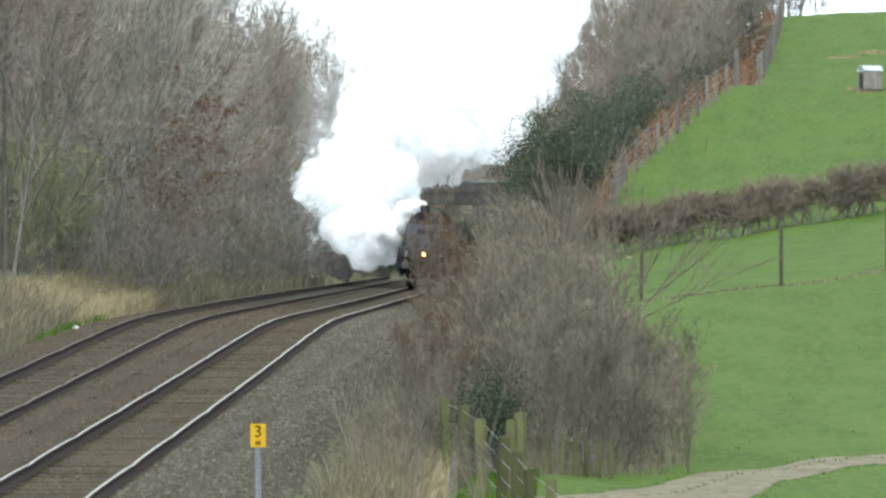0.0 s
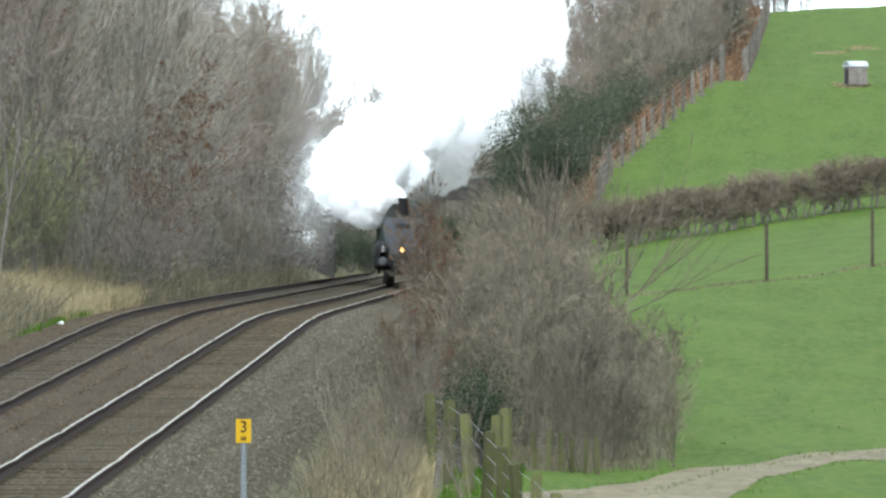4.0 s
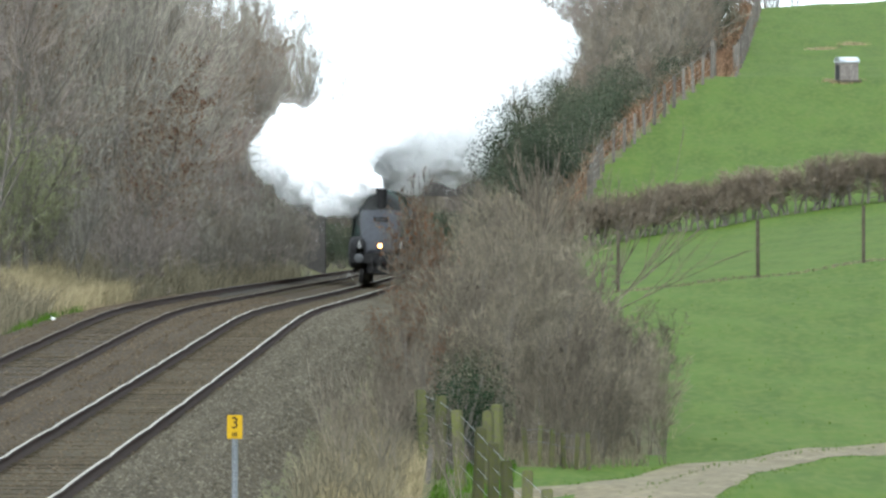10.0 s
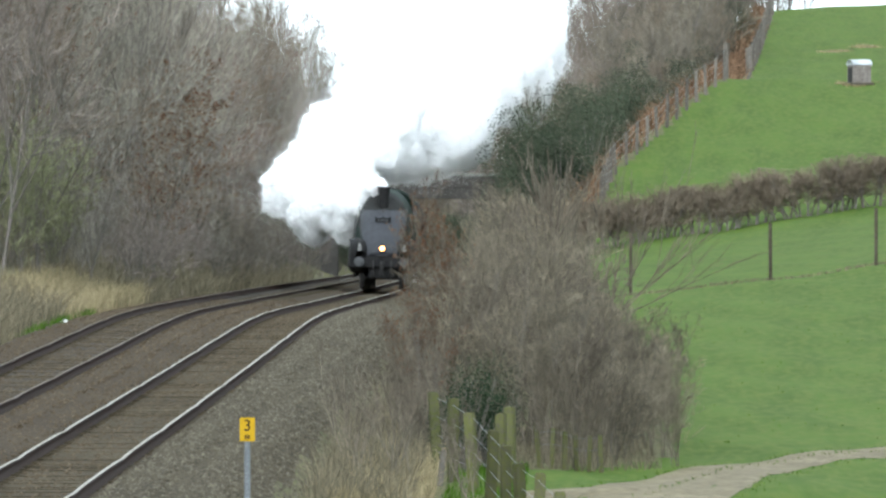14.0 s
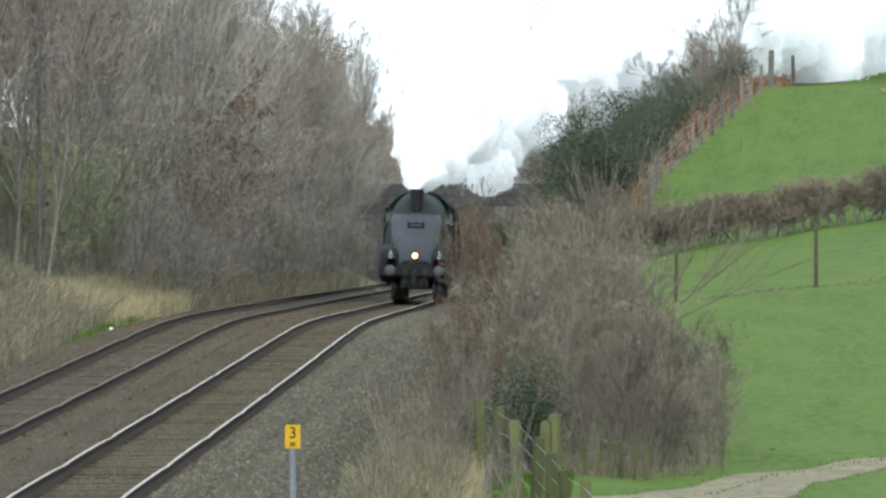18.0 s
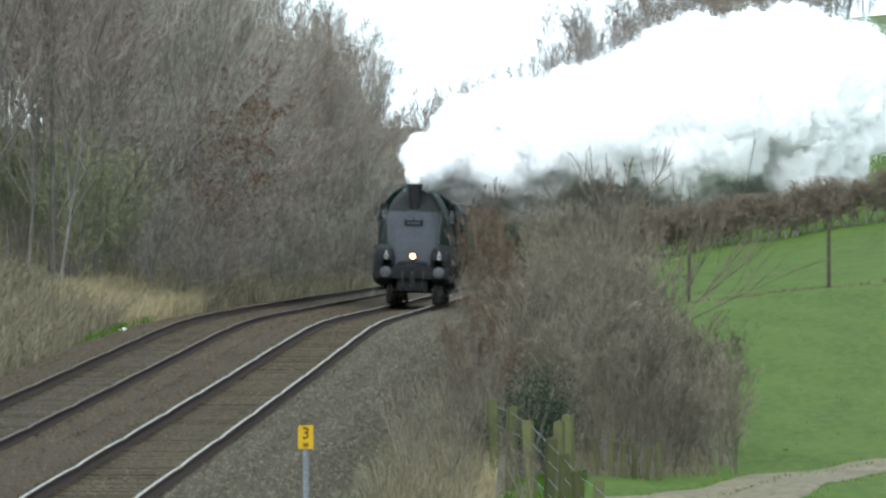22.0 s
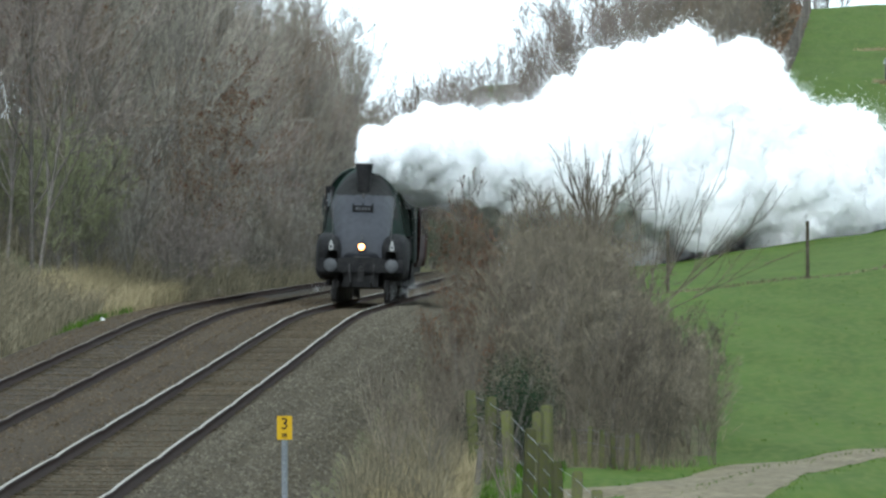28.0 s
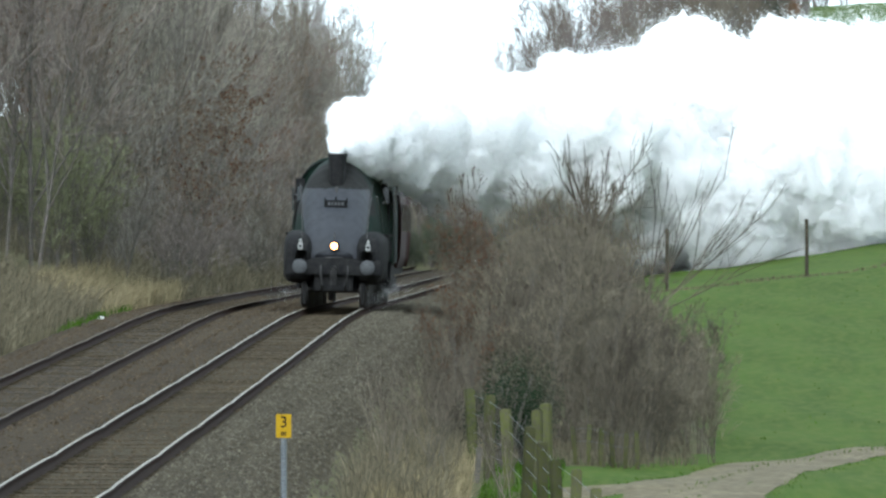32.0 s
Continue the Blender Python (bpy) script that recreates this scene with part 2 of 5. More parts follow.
def field_z(x, y):
    """The pasture: a near hump, a hedge in the hollow, a crest with the fence end on it, and the hill behind."""
    a = np.interp(y, (0, 182, 191, 203, 211, 219, 232, 270, 330, 400, 440, 455, 488, 501, 521, 530, 545, 570, 600, 640, 690, 720, 800, 1200, 4500), (-1.6, -1.1, -0.84, -0.38, 0.0, 0.09, 0.25, 0.95, 2.2, 2.2, 2.3, 2.55, 4.7, 5.75, 7.5, 8.29, 8.3, 8.2, 8.6, 9.9, 12.0, 12.3, 12.3, 12, 30))
    b = np.interp(y, (0, 215, 330, 455, 488, 521, 530, 600, 690, 800), (0.0, 0.0, 0.12, 0.16, 0.1, 0.03, 0.0, 0.02, 0.07, 0.05))
    return a + b * 30 * np.tanh((x - 8) / 30)


def lift(u, y):
    """How far the second track is raised on its outer side through the curve."""
    return 0.19 * step((y - 220) / 300) * np.clip((-u - 1.1) / 3.0, 0, 1)


def ground_z(x, y):
    x, y = np.asarray(x, float), np.asarray(y, float)
    u, zr = x - line_x(y), rail_z(np.minimum(y, 900))
    bed = zr - 0.178 - 0.5 * step((u - 2.3) / 1.3) - 0.25 * step((-5.4 - u) / 0.8)
    bed = bed + 0.075 * step((np.abs(u) - 0.8) / 0.25) * step((1.9 - np.abs(u)) / 0.3) + 0.075 * step((np.abs(u + 3.354) - 0.8) / 0.25) * step((1.9 - np.abs(u + 3.354)) / 0.3)
    bed = bed + lift(u, y)
    left = bed + 1.3 * step((-5.8 - u) / 4) + 2.6 * step((-8.5 - u) / 8) + 0.02 * np.maximum(-30 - u, 0)
    edge = boundary_x(y)
    t = (x - line_x(y) - 3.4) / np.maximum(edge - line_x(y) - 3.4, 0.5)
    right = bed + (field_z(np.maximum(x, edge), y) - bed) * step(t)
    z = np.where(u < -5, left, np.where(u > 3.4, right, bed))
    far = step((y - 900) / 250)
    z = z * (1 - far) + far * (-1.5 + 12.0 * step((x + 6) / 20) + 1.2 * step((-6 - x) / 10) + 0.006 * (y - 900))
    z = z + 3.3 * np.exp(-(((x - 1) / 9) ** 2) - ((y + 4) / 14) ** 2)
    z = z + np.where((u < -7) | (x > edge), 0.05 * np.sin(x * 1.7 + y * 0.11) * np.sin(y * 0.23 + x * 0.4), 0)
    return z


def fast_mesh(name, verts, quads, mat, smooth=False):
    """A mesh from arrays of corners and of faces with an equal number of sides."""
    verts, quads = np.asarray(verts, np.float32), np.asarray(quads, np.int32)
    me = bpy.data.meshes.new(name)
    me.vertices.add(len(verts))
    me.vertices.foreach_set("co", verts.ravel())
    me.loops.add(quads.size)
    me.loops.foreach_set("vertex_index", quads.ravel())
    me.polygons.add(len(quads))
    me.polygons.foreach_set("loop_start", np.arange(0, quads.size, quads.shape[1], dtype=np.int32))
    me.update(calc_edges=True)
    me.validate()
    if smooth:
        me.polygons.foreach_set("use_smooth", [True] * len(me.polygons))
    me.materials.append(mat)
    return me


def part(name, bm, mat, parent, label=""):
    me = bpy.data.meshes.new(name)
    bm.normal_update()
    bm.to_mesh(me)
    bm.free()
    me.materials.append(mat)
    ob = new(name, me)
    ob.parent = parent
    return tagged(ob, label)


def empty(name, label, category, group="", kind=""):
    e = new(name)
    e.empty_display_size = 0.2
    return tagged(e, label, category, group, kind)


def box(bm, x0, x1, y0, y1, z0, z1, bevel=0.0):
    r = bmesh.ops.create_cube(bm, size=1)
    bmesh.ops.transform(bm, matrix=Matrix.Translation(((x0 + x1) / 2, (y0 + y1) / 2, (z0 + z1) / 2)) @ Matrix.Diagonal((x1 - x0, y1 - y0, z1 - z0, 1)), verts=r["verts"])
    if bevel:
        bmesh.ops.bevel(bm, geom=list({e for v in r["verts"] for e in v.link_edges}), offset=bevel, segments=2, affect="EDGES")


def tube(bm, a, b, r0, r1=None, n=8, caps=True):
    a, b = Vector(a), Vector(b)
    m = Matrix.Translation((a + b) / 2) @ (b - a).to_track_quat("Z", "Y").to_matrix().to_4x4()
    return bmesh.ops.create_cone(bm, cap_ends=caps, segments=n, radius1=r0, radius2=r0 if r1 is None else r1, depth=(b - a).length, matrix=m)


# ---- ground: one sheet to the horizon ----
def build_ground():
    xs = np.concatenate([-np.geomspace(2500, 40, 24), np.arange(-39, -14, 1.0), np.arange(-14, 4, 0.22), np.arange(4, 21, 0.4), np.arange(21, 40, 1.0), np.geomspace(40, 2500, 24)])
    ys = np.concatenate([np.linspace(-300, 140, 40), np.arange(144, 720, 2.0), np.arange(720, 960, 5.0), np.geomspace(960, 4600, 40)])
    X, Y = np.meshgrid(xs, ys)
    Z = ground_z(X, Y)
    nx, ny = len(xs), len(ys)
    i = (np.arange(ny - 1)[:, None] * nx + np.arange(nx - 1)[None, :]).ravel()
    quads = np.stack([i, i + 1, i + nx + 1, i + nx], 1)
    me = fast_mesh("ground", np.stack([X, Y, Z], -1).reshape(-1, 3), quads, FIELD, True)
    for m in (VERGE, BALLAST, OILY, RUSTBED):
        me.materials.append(m)
    cx, cy = X.ravel()[quads].mean(1), Y.ravel()[quads].mean(1)
    u, edge = cx - line_x(cy), boundary_x(cy)
    idx = np.zeros(len(quads), np.int32)
    idx[(u > -80) & (cx < edge)] = 1
    idx[(u > -5.6) & (u < 3.0)] = 2
    idx[(u > -4.1) & (u < -2.7)] = 3
    idx[((u > -2.6) & (u < -0.8)) | ((u > -5.6) & (u < -4.15))] = 4
    idx[(cy > 900) & (np.abs(cx) < 40)] = 1
    idx[(cy > 1250)] = 0
    me.polygons.foreach_set("material_index", idx)
    return tagged(new("ground", me), "rolling green pasture, ballasted railway bed and rough verges", "ground", kind="structure")


ground = build_ground()


# ---- the two tracks: jointed rails on timber sleepers ----
def sweep(points, ring):
    """Faces and corners of a profile carried along points; ring: (side, up) pairs."""
    p, r = np.asarray(points, float), np.asarray(ring, float)
    t = np.gradient(p, axis=0)
    t /= np.linalg.norm(t, axis=1)[:, None]
    side = np.stack([t[:, 1], -t[:, 0], 0 * t[:, 0]], 1)
    up = np.cross(side, t)
    v = p[:, None] + side[:, None] * r[None, :, :1] + up[:, None] * r[None, :, 1:]
    n, k = len(p), len(r)
    i, j = np.meshgrid(np.arange(n - 1), np.arange(k), indexing="ij")
    q = np.stack([i * k + j, (i + 1) * k + j, (i + 1) * k + (j + 1) % k, i * k + (j + 1) % k], -1).reshape(-1, 4)
    return v.reshape(-1, 3), q


RAIL_RING = [(-0.07, -0.16), (-0.07, -0.145), (-0.012, -0.12), (-0.012, -0.045), (-0.036, -0.03), (-0.036, -0.006), (-0.024, 0), (0.024, 0), (0.036, -0.006), (0.036, -0.03), (0.012, -0.045), (0.012, -0.12), (0.07, -0.145), (0.07, -0.16)]
RAIL_LENGTH = 18.29
TRACKS = []


def build_track(name, offset, label, shine, shift):
    track = empty(name, label, "railway track", kind="structure")
    TRACKS.append(track)
    rng = np.random.default_rng(3 + int(-offset))
    for side in (-0.7525, 0.7525):
        y = 130 + shift
        while y < 940:
            n = 9
            k = np.linspace(0.0006, 0.9994, n)
            yy = y + RAIL_LENGTH * k
            dip = -0.022 * np.exp(-np.minimum(k, 1 - k) / 0.09) * rng.uniform(0.5, 1.2)
            bend = 0.012 * np.sin(np.pi * k) * rng.uniform(-0.4, 1.0)
            pts = np.stack([line_x(yy) + offset + side + bend, yy, rail_z(yy) + dip + lift(offset + side, yy)], 1)
            v, q = sweep(pts, RAIL_RING)
            me = fast_mesh("rail", v, q, RAIL_SIDE, False)
            me.materials.append(shine)
            me.polygons.foreach_set("material_index", [1 if f % 14 == 6 else 0 for f in range(len(q))])
            ob = new("rail", me)
            ob.parent = track
            y += RAIL_LENGTH
    return track


main_track = build_track("track_main", 0.0, "jointed railway track with worn shiny rail heads on ballast", RAIL_TOP, 0.0)
RAIL_DULL = material("dull_rail_head", (0.0667, 0.051, 0.0393), (0.0942, 0.0746, 0.0589), None, 2, 10, 0.7, 0.2)
far_track = build_track("track_second", -3.354, "jointed railway track with dull brown rails on dark ballast", RAIL_DULL, 7.0)


def sleeper_mesh():
    bm = bmesh.new()
    box(bm, -1.3, 1.3, -0.125, 0.125, -0.14, 0)
    for s in (-0.7525, 0.7525):
        box(bm, s - 0.16, s + 0.16, -0.1, 0.1, 0, 0.02)
    me = bpy.data.meshes.new("sleeper")
    bm.to_mesh(me)
    bm.free()
    me.materials.append(SLEEPER)
    return me


def build_sleepers():
    me = sleeper_mesh()
    for track, off in ((main_track, 0.0), (far_track, -3.354)):
        for i in range(300):
            y = 150 + i * 0.76
            ob = new("sleeper", me)
            ob.parent = track
            ob.location = (line_x(y) + off, y, rail_z(y) + float(lift(off, y)) - 0.165 - random.choice((0, 0.004, 0.012, 0.02, 0.024)))
            ob.rotation_euler = (0.004, float(lift(off - 0.75, y) - lift(off + 0.75, y)) / 1.5, -0.011 + random.uniform(-0.006, 0.006))
        vs, fs = [], []
        for i in range(740):
            y = 150 + (300 + i) * 0.76
            c = np.array([line_x(y) + off, y, rail_z(y) + float(lift(off, y)) - 0.235])
            b = len(vs)
            vs += [c + np.array(o) for o in ((-1.3, -0.12, -0.07), (1.3, -0.12, -0.07), (1.3, 0.12, -0.07), (-1.3, 0.12, -0.07), (-1.3, -0.12, 0.07), (1.3, -0.12, 0.07), (1.3, 0.12, 0.07), (-1.3, 0.12, 0.07))]
            fs += [[b + k for k in f] for f in ((4, 5, 6, 7), (0, 1, 5, 4), (2, 3, 7, 6), (1, 2, 6, 5), (3, 0, 4, 7))]
        ob = new("distant_sleepers", fast_mesh("distant_sleepers", vs, fs, SLEEPER))
        ob.parent = track
        tagged(ob, kind="stuff")


# ---- loose stuff: stones, blades, leaves ----
def stones(name, n, place, size, mat, label):
    rng = np.random.default_rng(11)
    base = np.array([(1, 0, 0), (-1, 0, 0), (0, 1, 0), (0, -1, 0), (0, 0, 1), (0, 0, -1)], float)
    tri = np.array([(0, 2, 4), (2, 1, 4), (1, 3, 4), (3, 0, 4), (2, 0, 5), (1, 2, 5), (3, 1, 5), (0, 3, 5)])
    p = place(rng, n)
    s = rng.uniform(*size, (n, 1, 1)) * rng.uniform(0.6, 1.3, (n, 6, 1))
    a = rng.uniform(0, 6.28, n)
    c, d = np.cos(a), np.sin(a)
    v = base[None] * s
    v = np.stack([v[..., 0] * c[:, None] - v[..., 1] * d[:, None], v[..., 0] * d[:, None] + v[..., 1] * c[:, None], v[..., 2] * 0.8], -1) + p[:, None]
    f = (np.arange(n)[:, None, None] * 6 + tri[None]).reshape(-1, 3)
    return tagged(new(name, fast_mesh(name, v.reshape(-1, 3), f, mat)), label, "stones", kind="stuff")


def blades(name, p, length, width, lean, mat, label, seed=5, category="grass"):
    """Thin bent blades rooted at the points p."""
    rng = np.random.default_rng(seed)
    n = len(p)
    h = rng.uniform(*length, n)
    a, w = rng.uniform(0, 6.283, n), rng.uniform(*width, n)
    k = rng.normal(0, lean, (n, 2)) * h[:, None]
    side = np.stack([np.cos(a), 0.35 * np.sin(a), 0 * a], 1) * w[:, None]
    mid = p + np.stack([k[:, 0] * 0.35, k[:, 1] * 0.35, h * 0.6], 1)
    top = p + np.stack([k[:, 0], k[:, 1], h * rng.uniform(0.75, 1, n)], 1)
    root = p - np.array([0, 0, 0.03])
    v = np.stack([root - side, root + side, mid + side * 0.7, mid - side * 0.7, top + side * 0.12, top - side * 0.12], 1).reshape(-1, 3)
    b = np.arange(n)[:, None] * 6
    q = np.concatenate([b + np.array([[0, 1, 2, 3]]), b + np.array([[3, 2, 4, 5]])])
    return tagged(new(name, fast_mesh(name, v, q, mat)), label, category, kind="stuff")


def scatter(rng, n, y0, y1, side0, side1, rel=True, clump=0.0):
    """Points on the ground between two offsets from the line, or between two x."""
    y = rng.uniform(y0, y1, n)
    x = rng.uniform(side0, side1, n)
    if rel:
        x = x + line_x(y)
    if clump:
        keep = (np.sin(x * 2.1 + 0.7 * np.sin(y * 0.31)) * np.sin(y * 0.37 + x * 0.9) + rng.normal(0, 0.5, n)) > clump - 1
        x, y = x[keep], y[keep]
    return np.stack([x, y, ground_z(x, y)], 1)


# ---- trees and shrubs: bare winter growth ----
def prisms(a, b, r0, r1, sides=3):
    """Corners and faces of many tapered sticks."""
    a, b = np.asarray(a), np.asarray(b)
    t = b - a
    t = t / np.maximum(np.linalg.norm(t, axis=1), 1e-6)[:, None]
    ref = np.where(np.abs(t[:, 2:3]) > 0.9, np.array([[1.0, 0, 0]]), np.array([[0, 0, 1.0]]))
    u = np.cross(t, ref)
    u /= np.linalg.norm(u, axis=1)[:, None]
    w = np.cross(t, u)
    ang = np.arange(sides) * 2 * np.pi / sides
    ring = u[:, None] * np.cos(ang)[None, :, None] + w[:, None] * np.sin(ang)[None, :, None]
    v = np.concatenate([a[:, None] + ring * np.asarray(r0)[:, None, None], b[:, None] + ring * np.asarray(r1)[:, None, None]], 1)
    k = np.arange(sides)
    f = np.stack([k, (k + 1) % sides, (k + 1) % sides + sides, k + sides], 1)
    return v.reshape(-1, 3), (np.arange(len(a))[:, None, None] * 2 * sides + f[None]).reshape(-1, 4)


def slips(rng, a, b, r):
    """The finest shoots: one slim tapered slip each."""
    side = np.cross(b - a, rng.normal(0, 1, a.shape))
    side = side / np.maximum(np.linalg.norm(side, axis=1), 1e-6)[:, None] * r[:, None]
    v = np.stack([a - side, a + side, b + side * 0.5, b - side * 0.5], 1).reshape(-1, 3)
    return v, np.arange(4 * len(a)).reshape(-1, 4)


def grow(rng, a, d, length, r, n, up, spread, span=(0.25, 1.0), share=(0.35, 0.6)):
    """n shoots from each stick: root, direction, length, radius."""
    m = len(a)
    k = rng.uniform(*span, (m, n))
    root = a[:, None] + d[:, None] * (length[:, None] * k)[..., None]
    nd = d[:, None] + rng.normal(0, spread, (m, n, 3)) + np.array([0, 0, up])
    nd /= np.linalg.norm(nd, axis=-1, keepdims=True)
    nl = length[:, None] * rng.uniform(*share, (m, n)) * (1.25 - 0.6 * k)
    nr = r[:, None] * (1 - 0.6 * k) * 0.55
    return root.reshape(-1, 3), nd.reshape(-1, 3), nl.ravel(), nr.ravel()


def bent(rng, a, d, length, r, kink=0.08, taper=0.35):
    """Each stick in two pieces, with a kink."""
    mid = a + d * (length * 0.5)[:, None]
    d2 = d + rng.normal(0, kink, d.shape)
    end = mid + d2 / np.linalg.norm(d2, axis=1)[:, None] * (length * 0.5)[:, None]
    return np.concatenate([a, mid]), np.concatenate([mid, end]), np.concatenate([r, r * 0.65]), np.concatenate([r * 0.65, r * taper])


def bare_tree(seed, height, limbs, twig_mat, stems=1, wide=0.45, counts=(5, 4, 3), thin=0.007, leaves=0, leaf_mat=None, leaf=0.05, base=0.15, slim=False, bark=None):
    """Meshes of a leafless tree or shrub: its stems with limbs, its twigs, and its clinging leaves."""
    rng = np.random.default_rng(seed)
    a = np.stack([rng.normal(0, 0.12 * (stems > 1) * height / 3, stems), rng.normal(0, 0.12 * (stems > 1) * height / 3, stems), np.full(stems, -0.15)], 1)
    d = np.stack([rng.normal(0, 0.06 + 0.16 * (stems > 1), stems), rng.normal(0, 0.06 + 0.16 * (stems > 1), stems), np.ones(stems)], 1)
    d /= np.linalg.norm(d, axis=1)[:, None]
    length = height * rng.uniform(0.7, 1.0, stems)
    length[0] = height
    r = np.full(stems, (0.0052 if slim else 0.0075) * height + 0.010) / stems**0.4
    P = [bent(rng, a, d, length, r, 0.05, 0.2)]
    l1 = grow(rng, a, d, length, r, limbs, 0.5, wide, (base, 0.97), (0.3, 0.55))
    P.append(bent(rng, *l1, 0.15))
    l2 = grow(rng, *l1, counts[0], 0.3, 0.45, (0.2, 1.0), (0.35, 0.6))
    l2 = (*l2[:3], np.maximum(l2[3], thin * 1.3))
    P.append(bent(rng, *l2, 0.2) if not slim else (l2[0], l2[0] + l2[1] * l2[2][:, None], l2[3], l2[3] * 0.4))
    wood = [np.concatenate(x) for x in zip(*P)]
    k = 2 * (stems + len(l1[2]))
    v, q = prisms(wood[0][:k], wood[1][:k], wood[2][:k], wood[3][:k], 5)
    v2, q2 = prisms(wood[0][k:], wood[1][k:], wood[2][k:], wood[3][k:], 3)
    trunk = fast_mesh("trunk", np.concatenate([v, v2]), np.concatenate([q, q2 + len(v)]), bark or BARK)
    l3 = grow(rng, *l2, counts[1], 0.25, 0.5, (0.15, 1.0), (0.45, 0.8))
    l3 = (*l3[:3], np.full(len(l3[3]), thin))
    l4 = grow(rng, *l3, counts[2], 0.2, 0.5, (0.2, 1.0), (0.35, 0.6) if slim else (0.45, 0.8))
    l4 = (*l4[:3], np.full(len(l4[3]), thin * 0.7))
    tip = l3[0] + l3[1] * l3[2][:, None]
    v, q = slips(rng, l3[0], tip, l3[3] * 1.2) if slim else prisms(l3[0], tip, l3[3], l3[3] * 0.6, 3)
    v2, q2 = slips(rng, l4[0], l4[0] + l4[1] * l4[2][:, None], l4[3] * 1.15)
    v, q = np.concatenate([v, v2]), np.concatenate([q, q2 + len(v)])
    out = {"trunk": trunk, "crown": fast_mesh("crown", v, q, twig_mat)}
    if leaves:
        k = rng.integers(0, len(l4[0]), leaves)
        c = l4[0][k] + l4[1][k] * (l4[2][k] * rng.uniform(0.3, 1, leaves))[:, None]
        out["leaves"] = leaf_mesh(rng, c, leaf, leaf_mat)
    return out


def fan_tree(seed, reach, limbs, lean, stem):
    """A stool or stem whose long straight limbs fan out sideways between two leans, each with upright side shoots."""
    rng = np.random.default_rng(seed)
    ang = np.radians(np.linspace(*lean, limbs) + rng.normal(0, 4, limbs))
    d = np.stack([np.sin(ang), rng.normal(0, 0.2, limbs), np.cos(ang)], 1)
    d /= np.linalg.norm(d, axis=1)[:, None]
    a = np.stack([rng.normal(0, 0.05, limbs), rng.normal(0, 0.05, limbs), stem * rng.uniform(0.7, 1.0, limbs)], 1)
    length, r = reach * rng.uniform(0.75, 1.1, limbs), np.full(limbs, 0.014)
    l1 = (a, d, length, r)
    l2 = grow(rng, *l1, 5, 0.35, 0.25, (0.25, 0.95), (0.25, 0.5))
    l3 = grow(rng, *l2, 3, 0.25, 0.3, (0.2, 1.0), (0.35, 0.6))
    P = [np.concatenate(t) for t in zip(bent(rng, *l1, 0.1, 0.3), bent(rng, *(*l2[:3], np.full(len(l2[2]), 0.0085)), 0.12, 0.5))]
    v, q = prisms(*P, 4)
    base = np.stack([rng.normal(0, 0.08, 3), rng.normal(0, 0.08, 3), np.full(3, -0.15)], 1)
    v2, q2 = prisms(base, np.array([[0, 0, stem]] * 3), np.full(3, 0.05), np.full(3, 0.028), 6)
    trunk = fast_mesh("trunk", np.concatenate([v, v2]), np.concatenate([q, (q2 + len(v))]), THICKDARK)
    v, q = slips(rng, l3[0], l3[0] + l3[1] * l3[2][:, None], np.full(len(l3[2]), 0.006))
    return {"trunk": trunk, "crown": fast_mesh("crown", v, q, THICKDARK)}


def leaf_mesh(rng, c, size, mat):
    n = len(c)
    e1, e2 = rng.normal(0, 1, (n, 3)), rng.normal(0, 1, (n, 3))
    e1 /= np.linalg.norm(e1, axis=1)[:, None]
    e2 -= e1 * (e1 * e2).sum(1)[:, None]
    e2 /= np.linalg.norm(e2, axis=1)[:, None]
    s = size * rng.uniform(0.6, 1.3, n)[:, None]
    v = np.stack([c, c + e1 * s * 0.5 + e2 * s * 0.35, c + e1 * s, c + e1 * s * 0.5 - e2 * s * 0.35], 1).reshape(-1, 3)
    return fast_mesh("leaves", v, np.arange(4 * n).reshape(-1, 4), mat)


def evergreen(seed, height, width, n, mat, leaf=0.12):
    """A low dense evergreen: stems and leaf sprays in uneven clumps."""
    rng = np.random.default_rng(seed)
    k = 14
    c = np.stack([rng.normal(0, width * 0.33, k), rng.normal(0, width * 0.33, k), height * rng.uniform(0.25, 0.85, k)], 1)
    w = rng.integers(0, k, n)
    d = rng.normal(0, 1, (n, 3))
    d /= np.linalg.norm(d, axis=1)[:, None]
    p = c[w] + d * (rng.uniform(0.3, 1, n) ** 0.6 * height * 0.24)[:, None]
    p[:, 2] = np.abs(p[:, 2])
    a = np.zeros((k, 3))
    v, q = prisms(a - [[0, 0, 0.1]], c, np.full(k, 0.03), np.full(k, 0.012), 5)
    return {"trunk": fast_mesh("trunk", v, q, BARK), "crown": leaf_mesh(rng, p, leaf, mat)}


def plant(kit, name, label, category, group, x, y, turn=0.0, size=1.0, sink=0.0, lean=0.0):
    ob = empty(name, label, category, group)
    ob.matrix_basis = pose(x, y, float(ground_z(x, y)) - sink, random.uniform(-2, 2), lean + random.uniform(-2, 2), 0) @ Matrix.Rotation(radians(turn), 4, "Z") @ Matrix.Scale(size, 4)
    for key, me in kit.items():
        o = new(key, me)
        o.parent = ob
    return ob


